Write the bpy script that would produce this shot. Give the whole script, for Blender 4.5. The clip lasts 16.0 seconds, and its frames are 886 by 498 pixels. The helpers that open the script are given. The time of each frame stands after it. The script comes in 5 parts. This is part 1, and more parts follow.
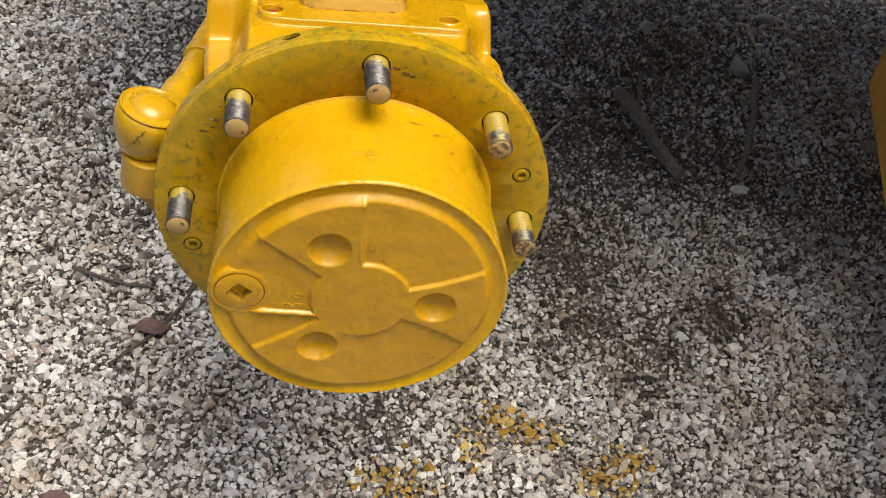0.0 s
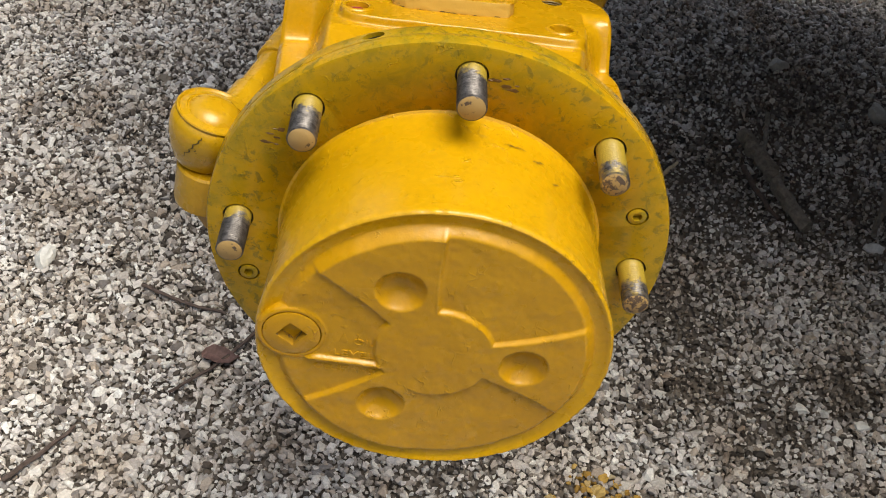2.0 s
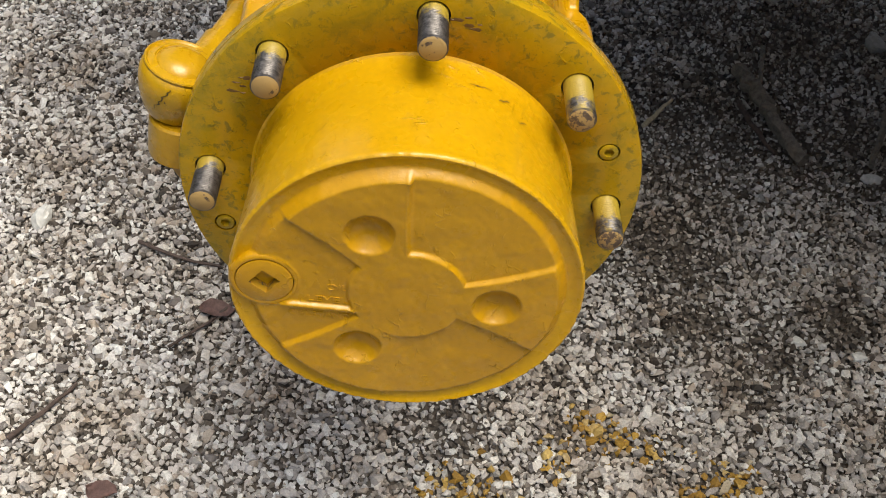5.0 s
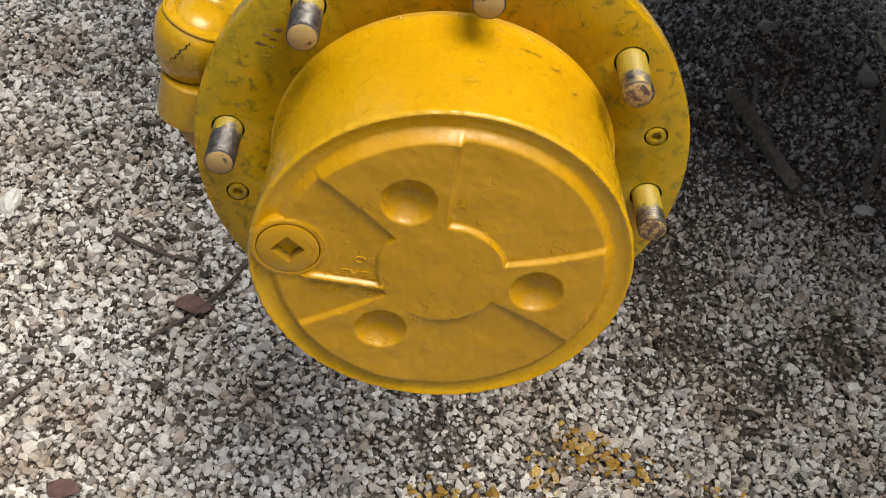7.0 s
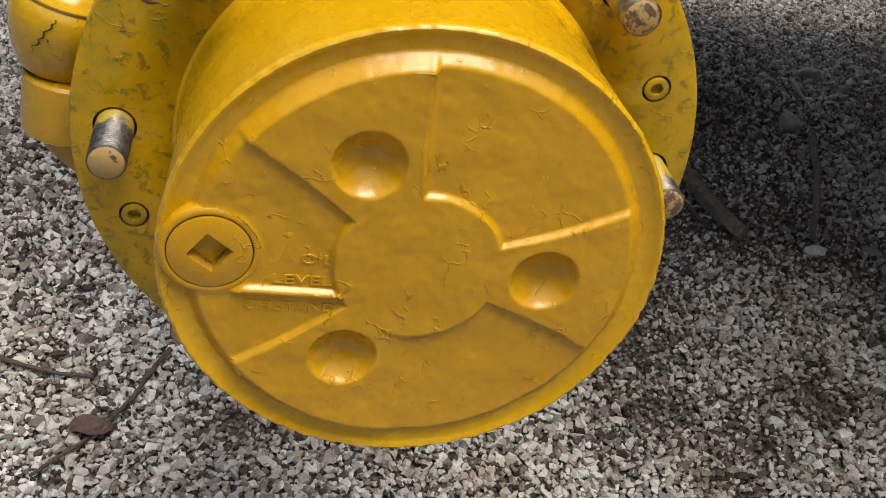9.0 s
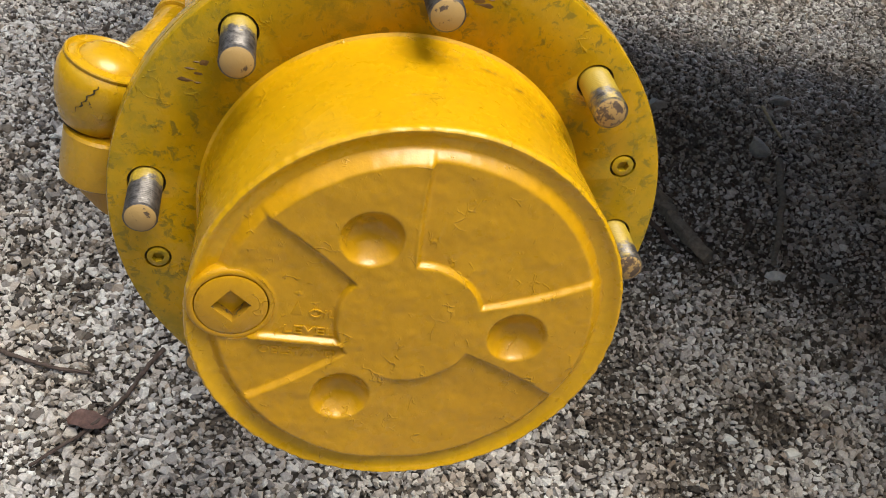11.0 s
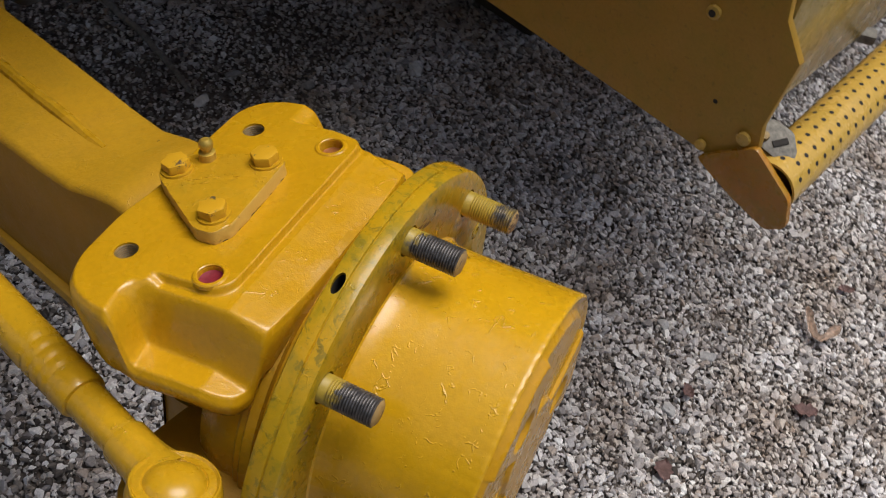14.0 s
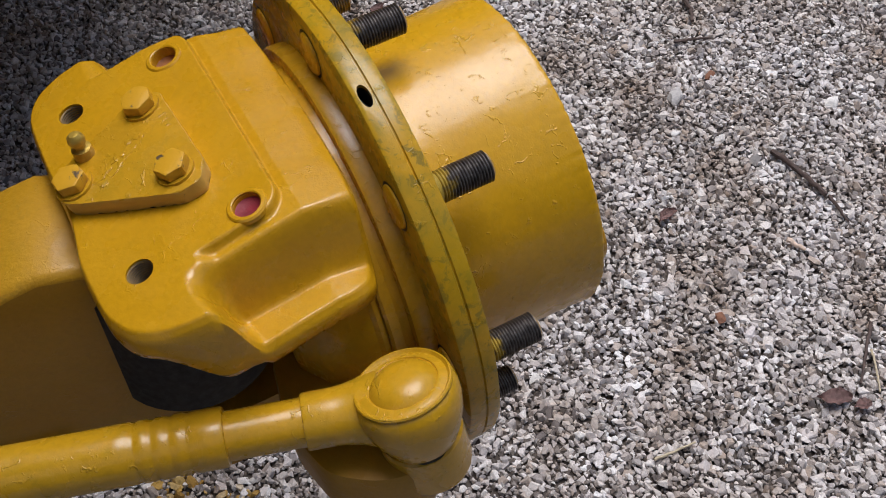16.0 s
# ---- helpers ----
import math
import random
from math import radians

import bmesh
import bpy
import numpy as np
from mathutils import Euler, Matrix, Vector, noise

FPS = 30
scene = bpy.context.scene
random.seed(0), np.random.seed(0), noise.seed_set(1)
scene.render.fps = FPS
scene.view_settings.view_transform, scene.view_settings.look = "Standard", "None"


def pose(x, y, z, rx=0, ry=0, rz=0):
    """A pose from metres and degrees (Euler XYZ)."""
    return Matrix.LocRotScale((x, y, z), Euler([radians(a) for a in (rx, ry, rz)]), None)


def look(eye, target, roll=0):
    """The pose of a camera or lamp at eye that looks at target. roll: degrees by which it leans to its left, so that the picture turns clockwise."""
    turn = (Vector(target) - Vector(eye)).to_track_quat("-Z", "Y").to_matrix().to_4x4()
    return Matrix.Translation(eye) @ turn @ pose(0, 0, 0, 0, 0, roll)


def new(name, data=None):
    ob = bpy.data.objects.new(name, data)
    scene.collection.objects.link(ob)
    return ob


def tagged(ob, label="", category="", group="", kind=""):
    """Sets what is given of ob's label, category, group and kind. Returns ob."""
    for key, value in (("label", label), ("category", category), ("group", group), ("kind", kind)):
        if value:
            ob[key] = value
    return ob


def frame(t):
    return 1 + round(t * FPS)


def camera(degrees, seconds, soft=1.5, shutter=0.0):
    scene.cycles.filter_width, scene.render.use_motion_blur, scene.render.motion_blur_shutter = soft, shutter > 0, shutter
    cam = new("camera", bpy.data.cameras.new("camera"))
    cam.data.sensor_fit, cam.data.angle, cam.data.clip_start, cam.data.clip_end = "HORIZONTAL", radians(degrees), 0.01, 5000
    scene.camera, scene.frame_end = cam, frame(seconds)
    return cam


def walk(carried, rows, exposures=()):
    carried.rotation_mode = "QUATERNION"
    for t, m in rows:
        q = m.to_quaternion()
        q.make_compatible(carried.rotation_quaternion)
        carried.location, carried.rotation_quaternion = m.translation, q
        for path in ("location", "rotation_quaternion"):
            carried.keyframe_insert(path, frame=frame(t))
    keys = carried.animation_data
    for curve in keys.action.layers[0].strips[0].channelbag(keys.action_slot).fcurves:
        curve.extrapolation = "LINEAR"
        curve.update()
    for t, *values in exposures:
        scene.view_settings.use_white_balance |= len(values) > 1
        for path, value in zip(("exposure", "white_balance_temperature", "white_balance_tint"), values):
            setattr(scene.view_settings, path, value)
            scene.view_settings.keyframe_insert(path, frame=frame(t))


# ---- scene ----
LENS = 43.5
cam = camera(LENS, 16.0, soft=0.92, shutter=0.12)
PATH = [
    (0, (-0.038, -0.656, 1.224), (0.204, 0.697, -0.229), 7.5),
    (0.5, (-0.022, -0.625, 1.188), (0.162, 0.74, -0.262), 8.7),
    (1, (-0.016, -0.586, 1.153), (0.104, 0.797, -0.287), 6.9),
    (1.5, (-0.021, -0.573, 1.135), (0.055, 0.817, -0.302), 7.6),
    (2, (-0.02, -0.558, 1.13), (0.043, 0.844, -0.294), 5.9),
    (2.5, (-0.017, -0.551, 1.136), (0.059, 0.862, -0.278), 5.4),
    (3, (0.023, -0.548, 1.149), (0.095, 0.833, -0.295), 3.4),
    (3.5, (0.044, -0.544, 1.172), (0.092, 0.819, -0.291), 1.4),
    (4, (0.025, -0.554, 1.153), (0.057, 0.793, -0.325), 3.3),
    (4.5, (0.01, -0.559, 1.135), (0.049, 0.779, -0.351), 3.2),
    (4.7, (0.011, -0.562, 1.133), (0.05, 0.774, -0.355), 3.0),
    (6.8, (-0.04, -0.56, 1.074), (0.072, 0.796, -0.392), 8.6),
    (7, (-0.041, -0.553, 1.064), (0.089, 0.829, -0.376), 8.8),
    (7.5, (-0.059, -0.518, 0.997), (0.123, 0.922, -0.379), 7.6),
    (8, (-0.063, -0.497, 0.917), (0.169, 0.996, -0.394), 6.1),
    (8.5, (-0.061, -0.489, 0.902), (0.214, 1.034, -0.365), 6.6),
    (9, (-0.061, -0.488, 0.899), (0.24, 1.052, -0.34), 6.5),
    (9.2, (-0.063, -0.489, 0.901), (0.249, 1.057, -0.329), 7.0),
    (11.3, (-0.088, -0.544, 1.019), (0.269, 0.959, -0.251), 11.5),
    (11.5, (-0.117, -0.571, 1.086), (0.256, 0.895, -0.223), 13.9),
    (12, (-0.127, -0.625, 1.19), (0.318, 0.839, -0.097), 12.2),
    (12.5, (-0.146, -0.522, 1.176), (0.377, 0.825, -0.208), 10.3),
    (12.7, (-0.15, -0.446, 1.171), (0.402, 0.804, -0.289), 5.8),
    (13, (-0.2079, -0.3385, 1.1898), (0.1340, 0.1707, 0.4000), 10.83),
    (13.5, (-0.3263, -0.2430, 1.2175), (0.1631, 0.1546, 0.4413), 9.59),
    (13.7, (-0.3915, -0.2104, 1.2545), (0.1665, 0.1092, 0.4887), 9.84),
    (14, (-0.4100, -0.1563, 1.2357), (0.2183, 0.0340, 0.4814), 13.42),
    (14.2, (-0.3867, -0.1011, 1.2167), (0.2211, 0.0417, 0.4356), 7.42),
    (14.5, (-0.3905, -0.0364, 1.1967), (0.1932, 0.0256, 0.3870), 5.90),
    (15, (-0.4916, 0.0452, 1.2181), (0.0822, -0.0762, 0.4081), -1.91),
    (15.5, (-0.4757, 0.1258, 1.1689), (0.1127, -0.1076, 0.3948), -2.71),
    (16, (-0.4576, 0.1724, 1.1231), (0.1207, -0.1230, 0.3626), -0.72),
]
walk(cam, [(t, look(eye, target, roll)) for t, eye, target, roll in PATH],
     exposures=[(0.0, 0.48, 6700, 2), (1.5, 0.37, 6700, 2), (3.0, 0.24, 6750, 2), (3.5, 0.24, 6750, 2), (4.5, 0.28, 6700, 2), (9.0, 0.38, 6650, 2), (11.5, 0.54, 6600, 1), (12.0, 0.50, 6600, 1),
                (12.5, 0.40, 6600, 2), (13.5, 0.03, 6450, 5), (14.5, -0.25, 5980, 11), (16.0, -0.30, 5920, 12)])

# ---- daylight: bright hazy sky, soft high sun ----
SUN_ELEV, SUN_AZ = radians(75), radians(128)      # azimuth clockwise from +y
world = bpy.data.worlds.new("sky")
scene.world = world
world.use_nodes = True
wt = world.node_tree
sky = wt.nodes.new("ShaderNodeTexSky")
sky.sky_type = "NISHITA"
sky.sun_disc = False
sky.sun_elevation, sky.sun_rotation = SUN_ELEV, SUN_AZ
sky.dust_density = 4.0
sky.ozone_density = 0.6
wt.links.new(sky.outputs[0], wt.nodes["Background"].inputs[0])
wt.nodes["Background"].inputs[1].default_value = 0.14
sun = new("sun", bpy.data.lights.new("sun", "SUN"))
sun.data.energy = 3.0
sun.data.angle = radians(38)
sun.data.color = (1.0, 0.955, 0.89)
sun_way = Vector((math.sin(SUN_AZ) * math.cos(SUN_ELEV), math.cos(SUN_AZ) * math.cos(SUN_ELEV), math.sin(SUN_ELEV)))
sun.matrix_world = look(sun_way * 10, (0, 0, 0))

# ---- frames of reference ----
# hub frame: y runs along the wheel axis into the axle, the flange studs lie round the origin
HUB = Matrix(((0.99645, 0.0, 0.08421, 0.0), (-0.00623, 0.99726, 0.07372, 0.0),
              (-0.08398, -0.07398, 0.99372, 0.58407), (0, 0, 0, 1)))
TURN = -15.6                                     # the axle and the machine stand turned by this round z


# ---- materials ----
def material(name):
    m = bpy.data.materials.new(name)
    m.use_nodes = True
    t = m.node_tree
    return m, t, t.nodes["Principled BSDF"]


def node(t, kind, **values):
    n = t.nodes.new(kind)
    for k, v in values.items():
        n.inputs[k].default_value = v
    return n


def coords(t, which="Object"):
    return t.nodes.new("ShaderNodeTexCoord").outputs[which]


def noise_tex(t, co, scale, detail=4.0, rough=0.55, distort=0.0):
    n = node(t, "ShaderNodeTexNoise", Scale=scale, Detail=detail, Roughness=rough, Distortion=distort)
    t.links.new(co, n.inputs["Vector"])
    return n.outputs["Fac"]


def ramp(t, fac, stops):
    r = t.nodes.new("ShaderNodeValToRGB")
    el = r.color_ramp.elements
    while len(el) < len(stops):
        el.new(0.5)
    for e, (p, c) in zip(el, stops):
        e.position, e.color = p, (*c, 1) if len(c) == 3 else c
    t.links.new(fac, r.inputs[0])
    return r.outputs[0]


def grey(v):
    return (v, v, v)


def mix(t, fac, a, b, blend="MIX"):
    n = t.nodes.new("ShaderNodeMix")
    n.data_type, n.blend_type = "RGBA", blend
    for sock, v in ((n.inputs[0], fac), (n.inputs[6], a), (n.inputs[7], b)):
        if isinstance(v, (int, float)):
            sock.default_value = v
        elif isinstance(v, tuple):
            sock.default_value = (*v, 1)
        else:
            t.links.new(v, sock)
    return n.outputs[2]


def bump(t, p, height, strength, distance, under=None):
    b = node(t, "ShaderNodeBump", Strength=strength, Distance=distance)
    t.links.new(height, b.inputs["Height"])
    if under is not None:
        t.links.new(under, b.inputs["Normal"])
    t.links.new(b.outputs[0], p.inputs["Normal"])
    return b.outputs[0]


def yellow_paint(name, grime=0.0, flakes=0.5, cast=0.0, base=(0.60, 0.322, 0.004), chips=0.5, gloss=0.22):
    """Thick brushed machine enamel. grime: dark olive staining; flakes: runs and wrinkled old coats; cast: sand-cast relief."""
    m, t, p = material(name)
    co = coords(t)
    dark = tuple(c * k for c, k in zip(base, (0.94, 0.925, 0.85)))
    lite = tuple(min(1, c * k) for c, k in zip(base, (1.05, 1.06, 1.3)))
    big = noise_tex(t, co, 11, 5, 0.6)
    col = ramp(t, big, [(0.32, dark), (0.52, base), (0.72, lite)])
    fine = ramp(t, noise_tex(t, co, 260, 3, 0.6), [(0.35, grey(0.92)), (0.6, grey(1.0))])
    col = mix(t, 1.0, col, fine, "MULTIPLY")
    if grime:
        spots = ramp(t, noise_tex(t, co, 42, 7, 0.74, 0.6), [(0.49, grey(0)), (0.57, grey(1))])
        wide = ramp(t, noise_tex(t, co, 13, 5, 0.65), [(0.42, grey(0.08)), (0.56, grey(1))])
        both = mix(t, 1.0, spots, wide, "MULTIPLY")
        amount = mix(t, 1.0, both, grey(grime), "MULTIPLY")
        col = mix(t, amount, col, (0.235, 0.168, 0.008))
        scrape = ramp(t, noise_tex(t, co, 125, 8, 0.72, 0.5), [(0.585 - 0.035 * (grime > 0.7), grey(0)), (0.612 - 0.035 * (grime > 0.7), grey(min(1.0, grime)))])
        col = mix(t, scrape, col, (0.115, 0.094, 0.016))
        veil = mix(t, 1.0, wide, grey(0.7 * grime), "MULTIPLY")
        col = mix(t, veil, col, (0.31, 0.215, 0.012))
    # small chips down to dark primer
    chip = ramp(t, noise_tex(t, co, 75, 8, 0.75, 0.3), [(0.685, grey(0)), (0.715, grey(chips))])
    col = mix(t, chip, col, (0.09, 0.055, 0.02))
    t.links.new(col, p.inputs["Base Color"])
    dull = 0.2 * (gloss < 0.1)
    rough = ramp(t, noise_tex(t, co, 55, 4), [(0.3, grey(0.20 + dull)), (0.7, grey(0.36 + dull))])
    t.links.new(rough, p.inputs["Roughness"])
    p.inputs["Coat Weight"].default_value = gloss
    p.inputs["Coat Roughness"].default_value = 0.10
    p.inputs["Specular IOR Level"].default_value = 0.42 - 0.18 * (grime > 0.5)
    n1 = bump(t, p, noise_tex(t, co, 900, 2, 0.5), 0.12, 0.0006)
    n2 = bump(t, p, noise_tex(t, co, 48, 4, 0.55), 0.14, 0.004, n1)
    if cast:
        n2 = bump(t, p, noise_tex(t, co, 330, 3, 0.6), cast, 0.0012, n2)
    if flakes:
        v = t.nodes.new("ShaderNodeTexVoronoi")
        v.feature = "DISTANCE_TO_EDGE"
        v.inputs["Scale"].default_value = 85
        warp = node(t, "ShaderNodeTexNoise", Scale=40.0, Detail=4.0)
        t.links.new(co, warp.inputs["Vector"])
        add = t.nodes.new("ShaderNodeVectorMath")
        add.operation = "MULTIPLY_ADD"
        add.inputs[1].default_value = (0.03, 0.03, 0.03)
        t.links.new(warp.outputs["Color"], add.inputs[0])
        t.links.new(co, add.inputs[2])
        t.links.new(add.outputs[0], v.inputs["Vector"])
        edge = ramp(t, v.outputs["Distance"], [(0.0, grey(1)), (0.05, grey(0))])
        where = ramp(t, noise_tex(t, co, 62, 3, 0.6), [(0.575, grey(0)), (0.63, grey(1))])
        n3 = bump(t, p, mix(t, 1.0, edge, where, "MULTIPLY"), 0.75 * flakes, 0.0016, n2)
        nibs = ramp(t, noise_tex(t, co, 210, 3, 0.6), [(0.66, grey(0)), (0.72, grey(1))])
        bump(t, p, nibs, 0.5 * flakes, 0.0012, n3)
    return m


def plain(name, color, rough, metal=0.0, scale=60.0, vary=0.25, relief=0.2):
    m, t, p = material(name)
    co = coords(t)
    a = tuple(c * (1 - vary) for c in color)
    b = tuple(min(1, c * (1 + vary)) for c in color)
    col = ramp(t, noise_tex(t, co, scale, 6, 0.65), [(0.3, a), (0.7, b)])
    t.links.new(col, p.inputs["Base Color"])
    p.inputs["Metallic"].default_value = metal
    t.links.new(ramp(t, noise_tex(t, co, scale * 1.7, 4), [(0.3, grey(rough * 0.85)), (0.7, grey(min(1, rough * 1.15)))]), p.inputs["Roughness"])
    bump(t, p, noise_tex(t, co, scale * 4, 4), relief, 0.001)
    return m


def two_coats(name, under, over, amount, rough, metal, scale=90.0):
    """Bare metal with remains of paint over it."""
    m, t, p = material(name)
    co = coords(t)
    u = ramp(t, noise_tex(t, co, 320, 4), [(0.3, tuple(c * 0.65 for c in under)), (0.7, tuple(c * 1.3 for c in under))])
    info = t.nodes.new("ShaderNodeObjectInfo").outputs["Random"]
    shifted = t.nodes.new("ShaderNodeMath")
    shifted.operation = "MULTIPLY_ADD"
    shifted.inputs[1].default_value = 0.16
    t.links.new(info, shifted.inputs[0])
    t.links.new(noise_tex(t, co, scale, 6, 0.7), shifted.inputs[2])
    f = ramp(t, shifted.outputs[0], [(0.70 - amount * 0.3, grey(0)), (0.74 - amount * 0.3, grey(1))])
    t.links.new(mix(t, f, u, over), p.inputs["Base Color"])
    t.links.new(mix(t, f, grey(metal), grey(0.0)), p.inputs["Metallic"])
    p.inputs["Roughness"].default_value = rough
    bump(t, p, noise_tex(t, co, 500, 4), 0.25, 0.0006)
    return m


def stud_metal(name, edge):
    """Dark oiled thread, brushed with paint towards the flange, more on some studs than on others."""
    m, t, p = material(name)
    co = coords(t)
    u = ramp(t, noise_tex(t, co, 320, 4), [(0.3, (0.055, 0.048, 0.046)), (0.7, (0.19, 0.17, 0.16))])
    sep = t.nodes.new("ShaderNodeSeparateXYZ")
    t.links.new(co, sep.inputs[0])
    rise = node(t, "ShaderNodeMapRange")
    for k, v in (("From Min", -0.042), ("From Max", -0.014), ("To Min", -0.30), ("To Max", 0.30)):
        rise.inputs[k].default_value = v
    t.links.new(sep.outputs[1], rise.inputs["Value"])
    own = t.nodes.new("ShaderNodeMath")
    own.operation = "MULTIPLY_ADD"
    own.inputs[1].default_value = 0.42
    t.links.new(t.nodes.new("ShaderNodeObjectInfo").outputs["Random"], own.inputs[0])
    t.links.new(rise.outputs[0], own.inputs[2])
    add = t.nodes.new("ShaderNodeMath")
    t.links.new(own.outputs[0], add.inputs[0])
    t.links.new(noise_tex(t, co, 110, 6, 0.7), add.inputs[1])
    f = ramp(t, add.outputs[0], [(edge - 0.05, grey(0)), (edge + 0.14, grey(1))])
    t.links.new(mix(t, f, u, (0.36, 0.245, 0.025)), p.inputs["Base Color"])
    t.links.new(mix(t, f, grey(0.75), grey(0.0)), p.inputs["Metallic"])
    p.inputs["Roughness"].default_value = 0.45
    bump(t, p, noise_tex(t, co, 500, 4), 0.25, 0.0006)
    return m


def gravel(name, stops, per_object=False):
    m, t, p = material(name)
    if per_object:
        r = t.nodes.new("ShaderNodeObjectInfo").outputs["Random"]
    else:
        r = t.nodes.new("ShaderNodeNewGeometry").outputs["Random Per Island"]
    co = coords(t)
    col = ramp(t, r, stops)
    mott = ramp(t, noise_tex(t, co, 420, 4, 0.65), [(0.3, grey(0.72)), (0.68, grey(1.08))])
    dust = ramp(t, noise_tex(t, co, 7, 6, 0.68), [(0.34, (0.62, 0.54, 0.46)), (0.50, (0.92, 0.90, 0.87)), (0.62, (1, 1, 1))])
    col = mix(t, 1.0, mix(t, 1.0, col, mott, "MULTIPLY"), dust, "MULTIPLY")
    t.links.new(col, p.inputs["Base Color"])
    p.inputs["Roughness"].default_value = 0.72
    bump(t, p, noise_tex(t, co, 700, 3), 0.4, 0.001)
    return m


YELLOW = yellow_paint("yellow_enamel", flakes=0.55)
YELLOW_FACE = yellow_paint("yellow_enamel_cover", flakes=0.6, chips=0.25, base=(0.53, 0.266, 0.004))
YELLOW_STAINED = yellow_paint("yellow_enamel_stained", grime=0.72, flakes=0.5, base=(0.52, 0.292, 0.004))
YELLOW_RIM = yellow_paint("yellow_enamel_rim", grime=0.71, flakes=0.4, base=(0.52, 0.282, 0.004), chips=1.0)
YELLOW_CAST = yellow_paint("yellow_enamel_cast", flakes=0.3, cast=0.16, base=(0.545, 0.284, 0.004))
YELLOW_WORN = yellow_paint("yellow_enamel_worn", grime=0.14, flakes=0.4, cast=0.15, base=(0.53, 0.28, 0.008))
YELLOW_PANEL = yellow_paint("yellow_panel_paint", grime=0.3, flakes=0.15, base=(0.39, 0.205, 0.018), chips=0.8, gloss=0.08)
YELLOW_PALE = yellow_paint("pale_dusty_paint", grime=0.55, flakes=0.2, base=(0.54, 0.38, 0.11), chips=0.4)
YELLOW_STEP = yellow_paint("yellow_step_paint", grime=0.15, flakes=0.2, base=(0.60, 0.37, 0.07))
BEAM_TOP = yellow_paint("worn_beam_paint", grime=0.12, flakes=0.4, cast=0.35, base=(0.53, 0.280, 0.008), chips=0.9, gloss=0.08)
# base darkened to put the shade on beam sides and arms into the paint
BEAM_SIDE = yellow_paint("shaded_beam_paint", grime=0.10, flakes=0.3, cast=0.2, base=(0.36, 0.175, 0.004), chips=0.8, gloss=0.04)
RUSTY = yellow_paint("rust_stained_paint", grime=0.4, flakes=0.2, base=(0.42, 0.17, 0.015))
YELLOW_ROD = yellow_paint("tie_rod_paint", grime=0.16, flakes=0.5, base=(0.52, 0.28, 0.006), chips=0.8)
STUD = stud_metal("stud_steel", 0.92)
STUD_PAINTED = stud_metal("stud_steel_painted", 0.30)
STUD_TIP = two_coats("stud_tip_metal", (0.10, 0.065, 0.045), (0.37, 0.235, 0.085), 0.66, 0.5, 0.1, 210)
BOLT = two_coats("bolt_paint", (0.11, 0.075, 0.05), (0.60, 0.32, 0.01), 0.82, 0.42, 0.1)
CAP_EDGE = two_coats("chipped_cap_edge", (0.10, 0.065, 0.035), (0.60, 0.37, 0.07), 0.74, 0.42, 0.1, 130)
BRASS = plain("painted_brass", (0.50, 0.33, 0.05), 0.35, 0.4, 150)
SOCKET = two_coats("worn_socket", (0.11, 0.085, 0.065), (0.40, 0.21, 0.01), 0.62, 0.5, 0.2, 160)
SCRAPED = plain("scraped_primer", (0.115, 0.055, 0.012), 0.6, 0.0, 200, 0.4)
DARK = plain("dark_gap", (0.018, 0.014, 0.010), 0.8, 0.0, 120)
THREAD = plain("thread_steel", (0.20, 0.13, 0.045), 0.5, 0.3, 300)
RED = plain("red_plastic_bung", (0.20, 0.008, 0.018), 0.6, 0.0, 200, 0.2)
ORANGE = plain("orange_bung", (0.26, 0.085, 0.010), 0.6, 0.0, 200, 0.2)
GREASE = plain("greasy_brown_metal", (0.032, 0.021, 0.010), 0.65, 0.0, 90, 0.4)
RUBBER = plain("black_rubber", (0.016, 0.016, 0.016), 0.55, 0.0, 90)
GALV = plain("galvanised_metal", (0.42, 0.42, 0.41), 0.42, 0.7, 160, 0.3)
CLIP_METAL = plain("dull_clip_metal", (0.15, 0.135, 0.11), 0.6, 0.3, 160, 0.5)
SOIL = plain("dusty_soil", (0.120, 0.097, 0.080), 0.95, 0.0, 40, 0.45, 0.6)
BARK = plain("weathered_wood", (0.19, 0.16, 0.13), 0.9, 0.0, 140, 0.4, 0.7)
TWIG = plain("dark_twig_bark", (0.085, 0.058, 0.048), 0.85, 0.0, 140, 0.4, 0.5)
LEAF_RED = plain("dry_red_leaf", (0.25, 0.150, 0.132), 0.7, 0.0, 150, 0.35)
LEAF_TAN = plain("dry_tan_leaf", (0.60, 0.46, 0.36), 0.75, 0.0, 150, 0.3)
STRAW = plain("dry_straw", (0.50, 0.42, 0.28), 0.8, 0.0, 150)
PALE = plain("pale_stone", (0.70, 0.67, 0.63), 0.8, 0.0, 120, 0.2, 0.5)
PALE_GREY = plain("pale_grey_stone", (0.43, 0.41, 0.39), 0.85, 0.0, 120, 0.25, 0.5)
GREY_STONE = plain("grey_stone", (0.27, 0.25, 0.23), 0.85, 0.0, 120, 0.25, 0.5)
BROWN_STONE = plain("brown_stone", (0.22, 0.10, 0.055), 0.8, 0.0, 120, 0.25, 0.4)
MIXED = [(0.0, (0.187, 0.161, 0.153)), (0.05, (0.315, 0.288, 0.279)), (0.15, (0.466, 0.434, 0.424)), (0.24, (0.490, 0.404, 0.334)), (0.32, (0.548, 0.502, 0.485)),
         (0.46, (0.665, 0.615, 0.580)), (0.60, (0.650, 0.600, 0.590)), (0.76, (0.775, 0.730, 0.700)), (0.92, (0.820, 0.785, 0.760)), (1.0, (0.880, 0.860, 0.835))]
GRAVEL = gravel("crushed_gravel", MIXED)
